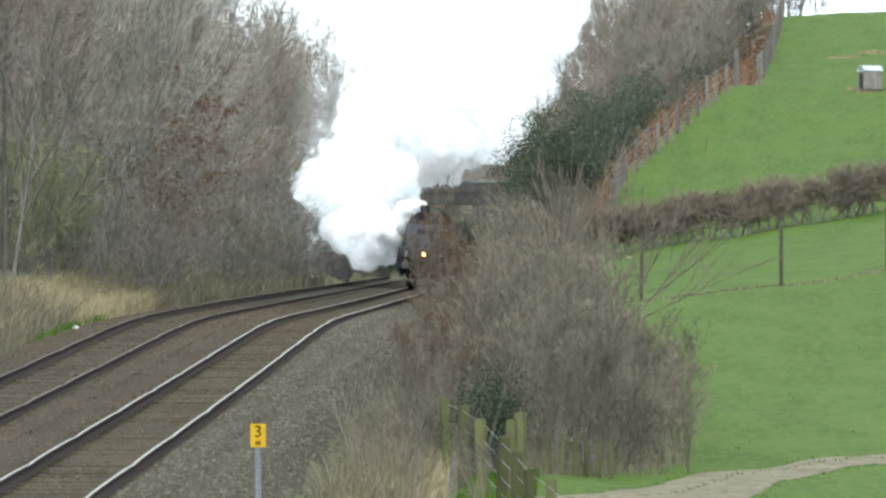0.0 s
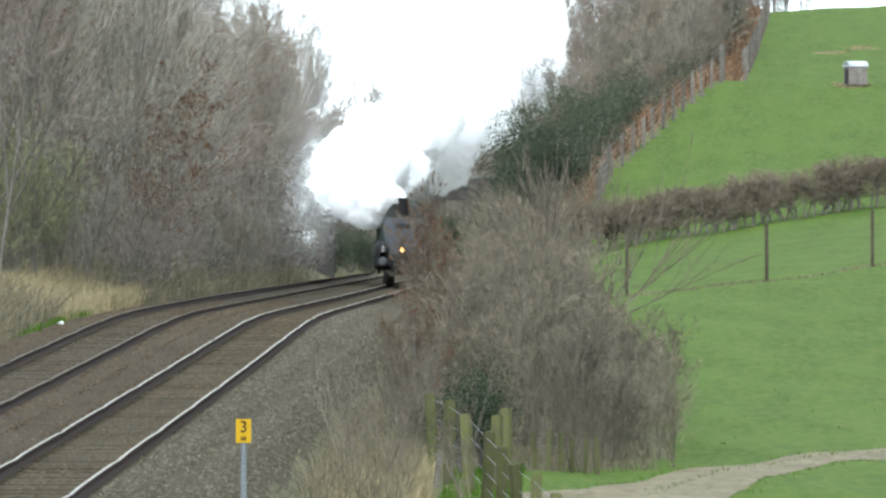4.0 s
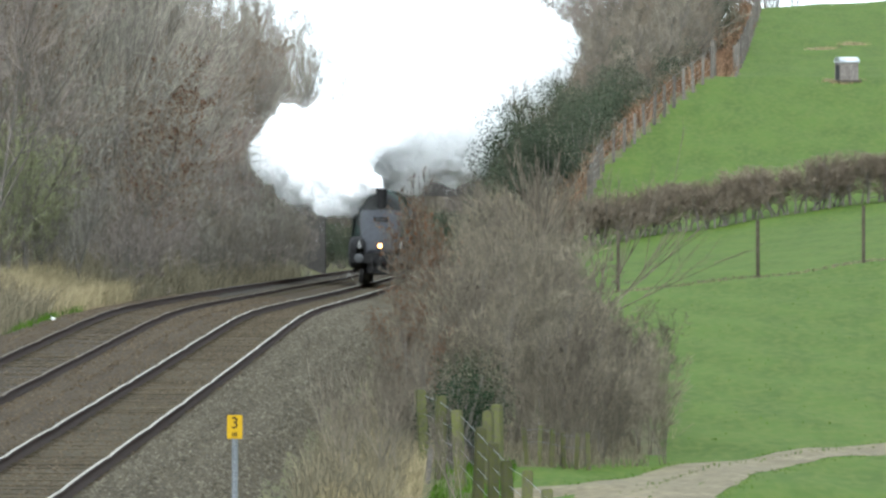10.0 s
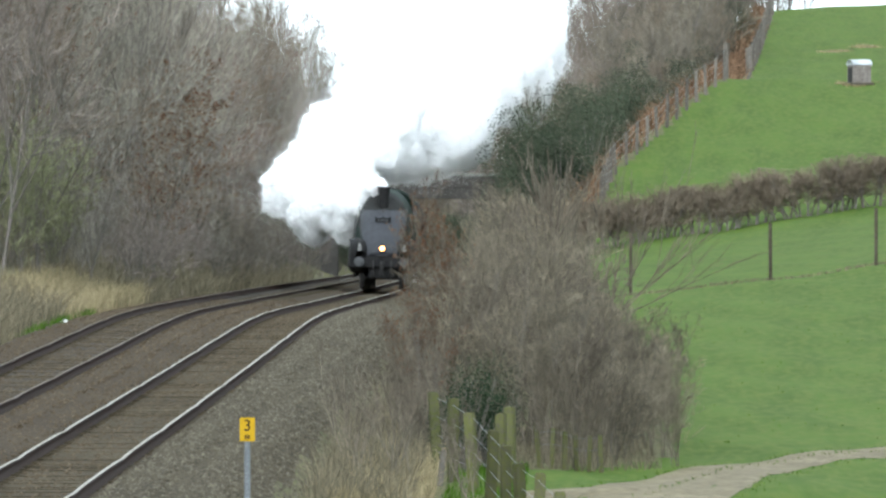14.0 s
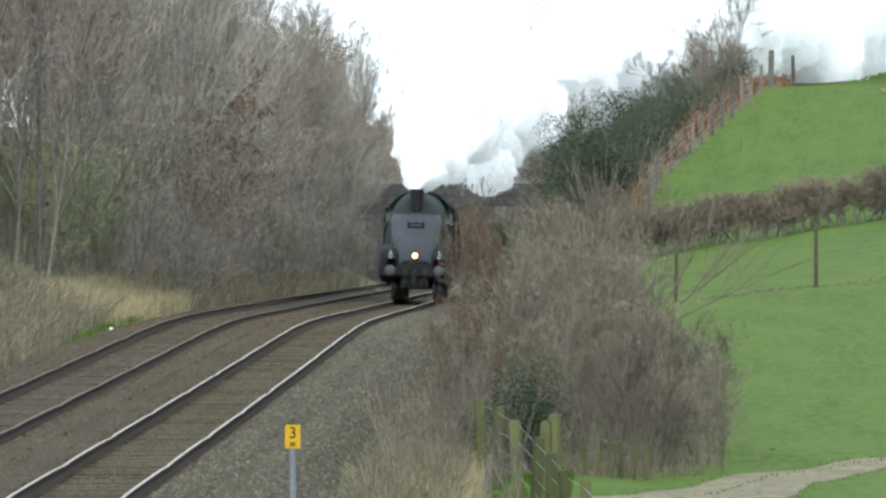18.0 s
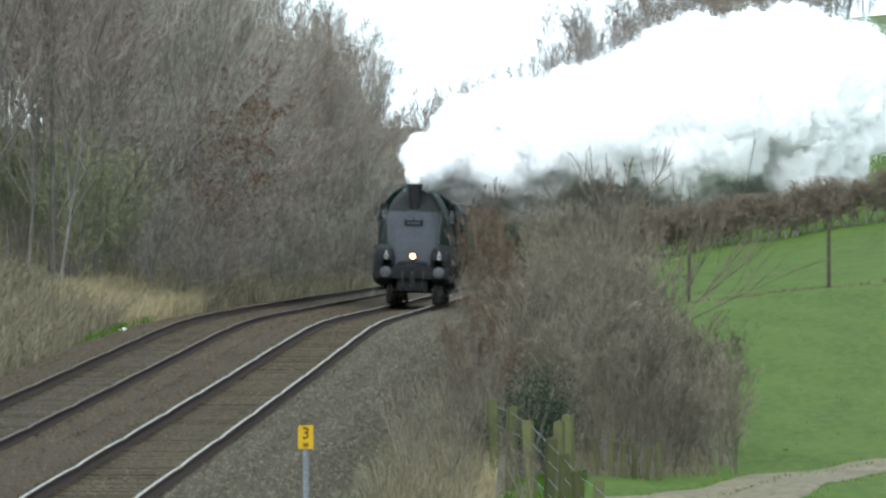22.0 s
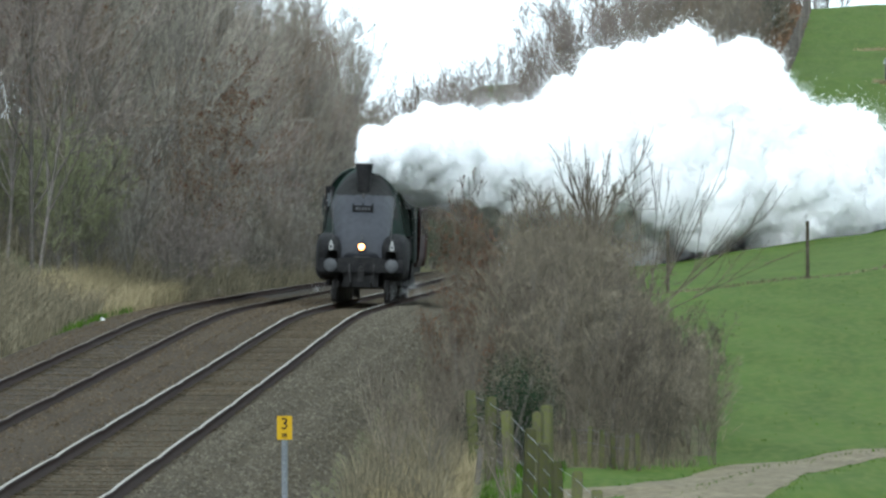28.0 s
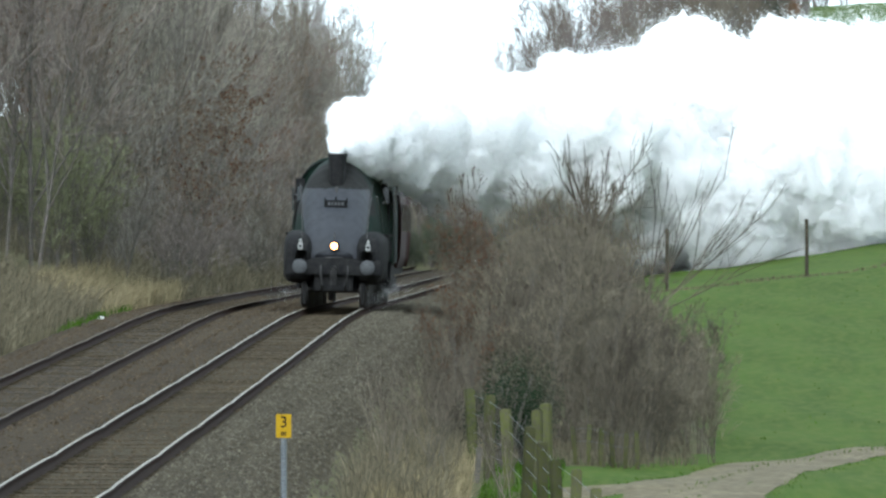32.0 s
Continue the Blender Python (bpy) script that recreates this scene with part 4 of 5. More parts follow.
# times, then x, rise above the chimney lip, half width and distance back of the plume at six places along it
PLUME = {
    0: [(0, 0.15, 0.2, 0), (-2.8, -1.8, 1.7, 8), (-3.8, 0.7, 2.4, 25), (-0.5, 3.7, 4.9, 50), (1.6, 7.4, 5.2, 80), (4.9, 10.2, 4.8, 110)],
    2: [(0, 0.15, 0.2, 0), (-1.3, 1.2, 1.9, 8), (-2.1, 2.8, 1.9, 22), (1, 3.7, 3.8, 40), (1.8, 6.1, 3.8, 70), (4, 7.5, 2.5, 100)],
    3.5: [(0, 0.15, 0.2, 0), (-1.7, -0.5, 1.3, 6), (-2.7, 0.7, 1.9, 18), (0.5, 2.7, 3.3, 40), (3, 5.6, 3.5, 70), (5.6, 9.1, 3, 100)],
    5.5: [(0, 0.15, 0.2, 0), (-0.7, 1.2, 1.2, 8), (-0.9, 2.3, 1.4, 20), (1.7, 3.8, 2.4, 40), (4.3, 6.6, 2.7, 70), (8.4, 9.2, 2.8, 110)],
    7: [(0, 0.15, 0.2, 0), (-0.5, 1.1, 1.3, 8), (0.3, 2.6, 1.9, 20), (2.4, 4.1, 2.5, 40), (4.5, 7.1, 2.8, 70), (6.9, 9.4, 2.7, 100)],
    9: [(0, 0.15, 0.2, 0), (-1.8, 1.1, 1.3, 7), (-2.6, 2.2, 1.2, 18), (1.1, 2.3, 2.4, 35), (3.9, 3.4, 2.4, 60), (6.9, 5.9, 1.8, 90)],
    11: [(0, 0.15, 0.2, 0), (-1.8, -0.8, 1.5, 6), (-5.3, 0.6, 1.7, 16), (-1.1, 2, 2.9, 35), (3, 3.8, 3.1, 60), (6.1, 7, 2.7, 90)],
    13: [(0, 0.15, 0.2, 0), (-2, -1.7, 1.6, 6), (-5, -1.3, 1.9, 16), (-3.5, 2, 2, 30), (2.2, 3.6, 3.3, 60), (5.9, 6.8, 2.6, 90)],
    14.5: [(0, 0.15, 0.2, 0), (-1.3, -0.8, 1.3, 7), (-2.4, 0.1, 1.3, 18), (0.5, 2.1, 2.8, 35), (2.8, 4.3, 3, 60), (5.4, 6.8, 2.5, 90)],
    17: [(0, 0.15, 0.2, 0), (0.2, 1.2, 1.3, 14), (1.5, 2.9, 2.8, 45), (4.5, 4.8, 3.5, 70), (10.9, 6.7, 3.2, 90), (19.4, 6.9, 3, 115)],
    18.5: [(0, 0.15, 0.2, 0), (0.5, 1.4, 1.2, 12), (2.5, 3, 2.6, 40), (6, 4.9, 3.2, 65), (11.6, 6.8, 2.8, 90), (18.8, 6.7, 2.7, 110)],
    20: [(0, 0.15, 0.2, 0), (0.9, 1.1, 1.3, 8), (3.2, 2.4, 2.3, 28), (6.5, 4, 3.1, 60), (11.6, 6.3, 2.5, 85), (17.4, 6.7, 2.3, 100)],
    21: [(0, 0.15, 0.2, 0), (1, 1.1, 1.2, 4), (3.5, 1.5, 2.3, 6), (6.6, 2.1, 2.9, 9), (9.8, 2.8, 3, 13), (12.8, 4.2, 2.3, 18)],
    22.5: [(0, 0.15, 0.2, 0), (0.8, 0.9, 1.1, 3), (2.8, 1.1, 1.6, 3), (5.6, 1.7, 2.3, 3), (9.3, 2.1, 2.5, 3), (14, 2.4, 2.6, 2)],
    24: [(0, 0.15, 0.2, 0), (0.9, 0.6, 1.1, 4), (2.9, 1.3, 1.7, 8), (5.5, 1.2, 2.3, 10), (8.9, 0.2, 2.1, 8), (14.1, 1.6, 2.9, 6)],
    25.5: [(0, 0.15, 0.2, 0), (1.3, 0.7, 1.1, 4), (3.4, 0.8, 1.9, 9), (6.3, 0.4, 3.5, 14), (9.9, -0.6, 3.2, 16), (14.4, -0.1, 3.7, 18)],
    27.5: [(0, 0.15, 0.2, 0), (1, 0.4, 1, 4), (3.3, 0.5, 1.8, 10), (6.1, 0, 2.6, 14), (9.5, -1.2, 2.8, 18), (14.2, -1, 2.8, 18)],
    28: [(0, 0.15, 0.2, 0), (1, 0.3, 1, 4), (3.3, -0.1, 1.2, 10), (6, -0.2, 2.5, 14), (9, 0.3, 3.9, 18), (13.9, -1.6, 2.4, 18)],
    29.5: [(0, 0.15, 0.2, 0), (1.1, 0.4, 0.9, 4), (3.5, 0.1, 1.5, 10), (6.2, -0, 2.7, 14), (9.5, -0.3, 3.3, 18), (13.9, -0.8, 3, 18)],
    31: [(0, 0.15, 0.2, 0), (1.2, 0.4, 1, 4), (3.3, 0.4, 1.8, 10), (6.4, 0, 2.9, 15), (9.8, -0.7, 3.2, 18), (13.8, -0.1, 3.6, 18)],
    32: [(0, 0.15, 0.2, 0), (1.1, 0.5, 1, 4), (3, 0.5, 1.8, 10), (6.2, 0.2, 2.7, 15), (9.6, -0.3, 3.2, 18), (13.6, 0, 3.6, 18)],
}
PUFFS = []


def plume_at(t, q):
    ts = sorted(PLUME)
    j = max(i for i in range(len(ts)) if ts[i] <= t)
    k = min(j + 1, len(ts) - 1)
    w = step((t - ts[j]) / max(ts[k] - ts[j], 1e-6))
    a = np.array(PLUME[ts[j]]) * (1 - w) + np.array(PLUME[ts[k]]) * w
    g = np.linspace(0, 1, 6)
    return [float(np.interp(q, g, a[:, c])) for c in range(4)]


def build_plume():
    cloud = empty("steam_plume", "billowing white steam trailing from the locomotive chimney", "steam")
    kinds = [billow(k, 0.95, 0.85, 15000, 0.34) for k in range(5)]
    thin = [billow(k + 9, 1.4, 0, 9000, 1.1) for k in range(3)]
    rng = np.random.default_rng(8)
    n = 190
    for i in range(n):
        q = (i + 0.5) / n
        wispy = i % 11 == 2
        ob = new("billow", thin[i % 3] if wispy else kinds[i % 5])
        ob.parent = cloud
        size = 0.15 + 1.9 * q ** 0.8 * rng.uniform(0.6, 1.25)
        ob.scale = (size, size, size * rng.uniform(0.75, 1.0))
        d = rng.normal(0, 1, 3)
        d /= np.linalg.norm(d)
        reach = rng.uniform(0.9, 1.3) if wispy else rng.uniform(0.03, 1.0) ** 0.4
        PUFFS.append((ob, q, d * reach, rng.uniform(0, 6.28, 3), rng.uniform(-14, 14, 3), size))
    return cloud


plume = build_plume()
DRIFT = []


def build_drift():
    """Thin shreds of steam hanging low along the bank as the train comes out from under the bridge."""
    rng = np.random.default_rng(88)
    shred = [billow(k + 60, 1.6, 0, 4500, 1.2) for k in range(2)]
    for i in range(9):
        ob = new("shred", shred[i % 2])
        ob.parent = plume
        size = rng.uniform(1.1, 1.7)
        ob.scale = (size * 0.8, size, size * 1.2)
        DRIFT.append((ob, i / 8, rng.normal(0, 0.6, 3), rng.uniform(0, 6.28)))


build_drift()


def build_leaks():
    """Thin wisps from the cylinder cocks."""
    wisp = billow(31, 1.4, 0, 1600, 1.1)
    for x, y, z, r in ((1.25, 1.6, 0.35, 0.32), (1.35, 3.2, 0.45, 0.42), (1.5, 5.2, 0.5, 0.5), (-1.3, 3.0, 0.4, 0.3)):
        ob = new("steam_leak", wisp)
        ob.parent = locomotive
        ob.location, ob.scale = (x, y, z), (r * 1.4, r * 2.2, r * 0.8)
    tagged(ob, "thin wisp of leaking steam")


build_leaks()


# ---- boundary fences, milepost and the hill ----
def post_fence(name, label, spots, height, width, mat, wires, group="", lean=2.0):
    """A fence: round-topped posts on the ground at the spots, and wires from post to post."""
    fence = empty(name, label, "fence", group)
    rng = np.random.default_rng(len(spots))
    tops = []
    for x, y in spots:
        z = float(ground_z(x, y))
        bm = bmesh.new()
        h = height * rng.uniform(0.94, 1.06)
        box(bm, -width / 2, width / 2, -width / 2, width / 2, -0.2, h, width * 0.12)
        bmesh.ops.transform(bm, matrix=pose(x, y, z, rng.normal(0, lean), rng.normal(0, lean), rng.uniform(-20, 20)), verts=bm.verts)
        part("post", bm, mat, fence)
        tops.append((x, y, z, h))
    for k in wires:
        for a, b in zip(tops, tops[1:]):
            bm = bmesh.new()
            tube(bm, (a[0], a[1] - width * 0.55, a[2] + a[3] * k), (b[0], b[1] - width * 0.55, b[2] + b[3] * k), 0.0042, n=5)
            part("wire", bm, WIRE, fence)
    return fence


def along(points, n):
    p = np.array(points, float)
    s = np.concatenate([[0], np.cumsum(np.hypot(*np.diff(p, axis=0).T))])
    k = np.linspace(0, s[-1], n)
    return [(float(np.interp(v, s, p[:, 0])), float(np.interp(v, s, p[:, 1]))) for v in k]


post_fence("lineside_fence", "mossy green-brown timber post and wire fence beside the line", [(0.48, 219), (0.7, 215), (1.0, 211), (1.22, 207), (1.43, 203), (1.63, 199), (1.81, 195), (2.05, 191), (2.28, 186.5)], 1.24, 0.15, POSTWOOD, (0.92, 0.7, 0.48, 0.28), "railway fences")
post_fence("strainer_fence", "thick mossy strainer posts at the fence corner", [(1.42, 211.5), (1.58, 213.5)], 1.2, 0.15, POSTWOOD, (), "railway fences")
post_fence("track_fence", "short mossy post and wire fence in front of the thicket", along([(2.1, 223), (3.05, 221.5)], 6), 0.6, 0.07, POSTWOOD, (0.92, 0.6), "railway fences")
post_fence("hill_fence", "weathered pale post and wire fence climbing the hill", along([(6.5, 474), (7.15, 488), (8.64, 501), (10.96, 521), (11.9, 529)], 16), 1.15, 0.1, GREYPOST, (0.95, 0.75, 0.55, 0.35), "field fences", 1.6)
post_fence("crest_fence_end", "tall dark strainer post ending the fence on the crest", [(11.98, 530.2), (12.0, 530.9)], 1.34, 0.17, GREYPOST, (), "field fences", 0.4)
post_fence("hilltop_fence", "weathered pale post and wire fence on the far hill slope", along([(14.5, 600), (15.3, 620), (16.6, 655), (17.7, 684)], 15), 1.3, 0.13, GREYPOST, (0.95, 0.6, 0.3), "field fences", 1.0)
post_fence("field_fence", "dark widely spaced timber posts standing in the pasture", [(5.25, 331), (8.5, 330), (10.95, 329.5), (13.6, 329), (16.5, 329)], 1.42, 0.075, DARKPOST, (), "field fences", 0.6)


def build_milepost():
    x, y = -2.03, 180.0
    z = float(ground_z(x, y))
    m = empty("milepost", "yellow railway distance plate with a black 3 on a grey post", "sign")
    m.location = (x, y, z)
    bm = bmesh.new()
    tube(bm, (0, 0, -0.2), (0, 0, 1.48 - z + 0.1), 0.038, n=12)
    part("pole", bm, GALV, m, "grey steel pole")
    pz = 1.48 - z
    plate = simple("plate", YELLOW, m, [(-0.098, 0.098, -0.055, -0.042, pz - 0.152, pz + 0.152)], 0.005, "yellow plate")
    cu = bpy.data.curves.new("figure", "FONT")
    cu.body, cu.size, cu.align_x, cu.align_y, cu.extrude = "3", 0.205, "CENTER", "CENTER", 0.002
    cu.offset = 0.001
    fig = new("figure", cu)
    fig.parent = plate
    fig.location, fig.rotation_euler = (0, -0.058, pz + 0.045), (radians(90), 0, 0)
    cu.materials.append(BLACKPAINT_SHADE)
    bars(plate, -0.035, 0.035, -0.057, pz - 0.095, 0.05, 3, BLACKPAINT_SHADE)
    return m


build_milepost()


def build_field_box():
    x, y = 16.85, 526.0
    z = float(ground_z(x, y))
    b = empty("field_shelter", "small grey boarded animal shelter with pale rounded tin roof", "shelter")
    b.matrix_basis = pose(x, y, z, 0, 0, 14) @ Matrix.Diagonal((0.56, 0.56, 0.76, 1))
    simple("skid", DARKPOST, b, [(-0.75, 0.85, -0.75, -0.6, 0, 0.12)], 0.02)
    simple("skid", DARKPOST, b, [(-0.75, 0.85, 0.6, 0.75, 0, 0.12)], 0.02)
    for i in range(6):
        simple("board", WOODGREY, b, [(-0.6 + i * 0.2, -0.41 + i * 0.2, -0.72, -0.68, 0.1, 0.98)], 0.008)
    simple("end_wall", WOODGREY, b, [(-0.62, -0.58, -0.7, 0.7, 0.1, 1.0)], 0.008)
    simple("end_wall", WOODGREY, b, [(0.58, 0.62, -0.7, 0.7, 0.1, 1.0)], 0.008)
    simple("back_wall", WOODGREY, b, [(-0.6, 0.6, 0.68, 0.72, 0.1, 1.0)], 0.008)
    # Black sheet on the closed wall paints the dark inside of a doorway.
    simple("opening_shade", BLACKPAINT_SHADE, b, [(-0.625, -0.61, -0.45, 0.45, 0.15, 0.85)], 0.004)
    roof = [[(-0.68 + 1.36 * k, 0.78 * math.cos(a), 0.98 + 0.28 * math.sin(a)) for a in np.linspace(0, math.pi, 13)] for k in (0, 1)]
    rings(roof, "roof", PALETIN, b, "pale curved tin roof", closed=True, caps=True)


build_field_box()


def build_bridge():
    """A plain stone overbridge across both tracks."""
    b = empty("road_bridge", "dark weathered stone road bridge over the railway with pale coping", "bridge", kind="structure")
    y, zr = 885.0, float(rail_z(885.0))
    cx = float(line_x(y)) - 1.7
    simple("abutment", BRIDGESTONE, b, [(cx - 16, cx - 4.6, y, y + 7, zr - 0.6, zr + 5.0)], 0.05)
    simple("abutment", BRIDGESTONE, b, [(cx + 4.6, cx + 16, y, y + 7, zr - 0.6, zr + 5.0)], 0.05)
    simple("deck", BRIDGESTONE, b, [(cx - 16, cx + 16, y - 0.1, y + 7.1, zr + 4.7, zr + 5.4)], 0.04)
    for k in (0, 6.7):
        simple("parapet", BRIDGESTONE, b, [(cx - 16, cx + 16, y + k - 0.15, y + k + 0.35, zr + 5.4, zr + 6.1)], 0.03)
        simple("coping", COPING, b, [(cx - 16, cx + 16, y + k - 0.2, y + k + 0.4, zr + 6.1, zr + 6.28)], 0.02)


build_bridge()


LANE = [(2.3, 182), (2.9, 195), (3.4, 205), (3.95, 212.5), (5.3, 221.8), (8.06, 230.5), (12, 238.5), (19, 249), (34, 261)]


def lane_half(k):
    """Half the lane's width, k from its near end (0) to its far end (1)."""
    return 0.8 + 0.35 * np.exp(-((k - 0.33) / 0.1) ** 2) + 0.07 * np.sin(k * 62)


def build_farm_track():
    """A wet stony lane laid just above the pasture."""
    mid = np.array(along(LANE, 90))
    t = np.gradient(mid, axis=0)
    t /= np.linalg.norm(t, axis=1)[:, None]
    side = np.stack([t[:, 1], -t[:, 0]], 1)
    rng = np.random.default_rng(2)
    cols = np.linspace(-1, 1, 9)
    w = lane_half(np.linspace(0, 1, 90)) + rng.normal(0, 0.05, 90)
    P = mid[:, None] + side[:, None] * (cols[None, :, None] * w[:, None, None])
    z = ground_z(P[..., 0], P[..., 1]) + 0.035 - 0.03 * np.abs(cols[None]) ** 4 - 0.03 * np.exp(-((np.abs(cols[None]) - 0.5) / 0.2) ** 2)
    v = np.concatenate([P, z[..., None]], -1).reshape(-1, 3)
    i, j = np.meshgrid(np.arange(89), np.arange(8), indexing="ij")
    q = np.stack([i * 9 + j, i * 9 + j + 1, (i + 1) * 9 + j + 1, (i + 1) * 9 + j], -1).reshape(-1, 4)
    tagged(new("farm_lane", fast_mesh("farm_lane", v, q, TRACKWAY, True)), "wet pale stony farm lane through the grass", "lane", kind="structure")
    bx, by = np.meshgrid(np.linspace(0, 1, 24), np.linspace(-1, 1, 9), indexing="ij")
    wide = 1.2 + 0.2 * np.sin(bx * 9) + 0.3 * bx
    px, py = 1.75 + 2.3 * bx, 210.5 + 1.8 * bx + by * wide
    pz = ground_z(px, py) + 0.031 - 0.03 * np.abs(by) ** 4
    i, j = np.meshgrid(np.arange(23), np.arange(8), indexing="ij")
    q = np.stack([i * 9 + j, (i + 1) * 9 + j, (i + 1) * 9 + j + 1, i * 9 + j + 1], -1).reshape(-1, 4)
    tagged(new("lane_gateway", fast_mesh("lane_gateway", np.stack([px, py, pz], -1).reshape(-1, 3), q, TRACKWAY, True)), "stony spur of the lane leading to the fence corner", "lane", kind="structure")


build_farm_track()


# ---- growth ----
def build_growth():
    rng = np.random.default_rng(21)
    tall = [bare_tree(30 + k, 10.5 + 0.6 * (k % 3), 15, (TWIG, GREYTWIG, DARKTWIG, GREYTWIG, TWIG)[k], 1 + (k % 2), 0.36, (6, 5, 4), 0.0085, base=0.15, slim=True) for k in range(5)]
    tall.append(bare_tree(40, 10.0, 15, TWIG, 1, 0.36, (6, 5, 4), 0.0085, 1400, RUSTLEAF, 0.09, base=0.12, slim=True))
    scrub = [bare_tree(50 + k, 3.6 + 0.4 * k, 9, (TWIG, SCRUBTWIG, GREYTWIG)[k], 4, 0.5, (4, 3, 3), 0.009, base=0.08, slim=True) for k in range(3)]
    label = "leafless brown broadleaf tree on the railway bank"
    n = 150
    for i in range(n):
        y = 368 + 477 * ((i + rng.uniform(0, 1)) / n) ** 0.9
        u = -7.2 - 9.5 * rng.uniform(0, 1) ** 1.3
        k = int(rng.integers(0, 6))
        lab = label if k != 5 else "leafless bank tree with clinging rust-brown leaves"
        plant(tall[k], "bare_tree", lab, "tree", "bank trees", float(line_x(y)) + u, y, rng.uniform(0, 360), rng.uniform(0.78, 1.08))
    for i in range(16):
        y = 370 + 60 * (i + rng.uniform(0, 1)) / 16
        plant(tall[i % 6], "bare_tree", label, "tree", "bank trees", float(line_x(y)) - rng.uniform(10.5, 17), y, rng.uniform(0, 360), rng.uniform(0.8, 1.05))
    for i in range(90):
        y = 415 + 415 * ((i + rng.uniform(0, 1)) / 90)
        u = -6.3 - 3.5 * rng.uniform(0, 1)
        plant(scrub[int(rng.integers(0, 3))], "bank_shrub", "leafless brown scrub at the foot of the bank", "shrub", "bank scrub", float(line_x(y)) + u, y, rng.uniform(0, 360), rng.uniform(0.5, 0.95))
    olive = [bare_tree(56 + k, 4.2, 9, OLIVETWIG, 4, 0.5, (5, 4, 4), 0.0085, base=0.08, slim=True) for k in range(2)]
    for i in range(14):
        y = rng.uniform(392, 430)
        plant(olive[i % 2], "mossy_shrub", "olive-green mossy bare shrub at the bank foot", "shrub", "bank scrub", -0.0245 * y - 4.2 * (i + rng.uniform(0, 1)) / 14, y, rng.uniform(0, 360), rng.uniform(0.6, 1.05))
    rusty = bare_tree(41, 7.2, 14, SCRUBTWIG, 2, 0.4, (5, 4, 4), 0.0085, 5200, RUSTLEAF, 0.075, base=0.1, slim=True)
    for x, y, s in ((-8.5, 462, 0.85), (-9.4, 478, 1.0)):
        plant(rusty, "bare_tree", "leafless bank tree with clinging rust-brown leaves", "tree", "bank trees", x, y, 33 * x, s)
    ivied = dict(tall[3])
    irng = np.random.default_rng(77)
    h = irng.uniform(0.4, 7.6, 5200)
    a = irng.uniform(0, 6.283, 5200)
    w = (0.25 + 0.35 * np.exp(-((h - 6.2) / 1.1) ** 2)) * np.sqrt(irng.uniform(0, 1, 5200))
    ivied["ivy"] = leaf_mesh(irng, np.stack([w * np.cos(a), w * np.sin(a), h], 1), 0.085, IVY)
    for x, y, s in ((-6.6, 760, 1.05), (-6.9, 742, 0.95)):
        plant(ivied, "ivied_tree", "pale-twigged bare tree with ivy round its trunk", "tree", "bank trees", x, y, 20 * x, s)
    # thicket between the line and the pasture
    bush = [bare_tree(60 + k, 3.7, 8, (THICKET, THICKDARK, THICKET, THICKDARK)[k], 5, 0.58, (4, 4, 3), 0.0062, base=0.08, bark=BROWNBARK) for k in range(4)]
    beech = bare_tree(66, 4.0, 10, THICKDARK, 2, 0.26, (4, 3, 3), 0.006, 900, RUSTLEAF, 0.06, base=0.15, bark=BROWNBARK)
    for me in beech.values():
        me.transform(Matrix.Diagonal((0.55, 0.55, 1, 1)))  # slender, drawn up by the thicket
    for i in range(56):
        if i < 30:
            y, x = rng.uniform(222, 255), 1.15 + 3.25 * (i + rng.uniform(0, 1)) / 30
        else:
            y, x = rng.uniform(250, 330), rng.uniform(2.0, 3.4)
        tall_here = (2.68 - 0.55 * max(0, x - 2.5)) * rng.uniform(0.8, 1.08) if i < 30 else rng.uniform(2.4, 2.95)
        plant(bush[i % 4], "thicket_shrub", "dense leafless grey-brown shrub beside the railway fence", "shrub", "lineside thicket", x, y, rng.uniform(0, 360), tall_here / 3.7)
    for i in range(7):
        plant(bush[i % 4], "thicket_shrub", "dense leafless grey-brown shrub beside the railway fence", "shrub", "lineside thicket", 2.9 + 0.19 * i, 226 + 1.6 * (i * 5 % 7), 51 * i, 0.5 - 0.02 * i)
    for i in range(22):
        y = rng.uniform(222, 290)
        x = rng.uniform(0.0, 1.0)
        plant(bush[i % 4], "low_shrub", "low leafless brown shrub at the ballast edge", "shrub", "lineside thicket", x, y, rng.uniform(0, 360), rng.uniform(0.24, 0.42))
    sapling = [bare_tree(160 + k, 1.9, 4, THICKDARK, 3, 0.3, (3, 2, 2), 0.006, base=0.2, bark=BROWNBARK) for k in range(3)]
    for i in range(46):
        y = rng.uniform(205, 275)
        x = float(line_x(y)) + 3.7 + 2.4 * rng.uniform(0, 1) ** 0.7
        plant(sapling[i % 3], "sapling", "thin bare grey sapling in the rough beside the ballast", "shrub", "lineside saplings", x, y, rng.uniform(0, 360), rng.uniform(0.5, 1.1))
    for x, y, s in ((-0.02, 232, 0.56), (0.12, 235, 0.55), (0.24, 236, 0.64), (0.32, 240, 0.78), (0.62, 246, 0.86), (0.95, 256, 0.9), (1.3, 272, 0.9), (0.5, 229, 0.5)):
        plant(beech, "young_beech", "young beech with clinging rust-brown dead leaves", "tree", "lineside thicket", x, y, rng.uniform(0, 360), s)
    reach = fan_tree(71, 3.2, 9, (-8, 66), 0.9)
    plant(reach, "spreading_tree", "bare hedgerow shrub with long straight fanning shoots above the thicket", "tree", "lineside thicket", 4.15, 286, 0, 1.0)
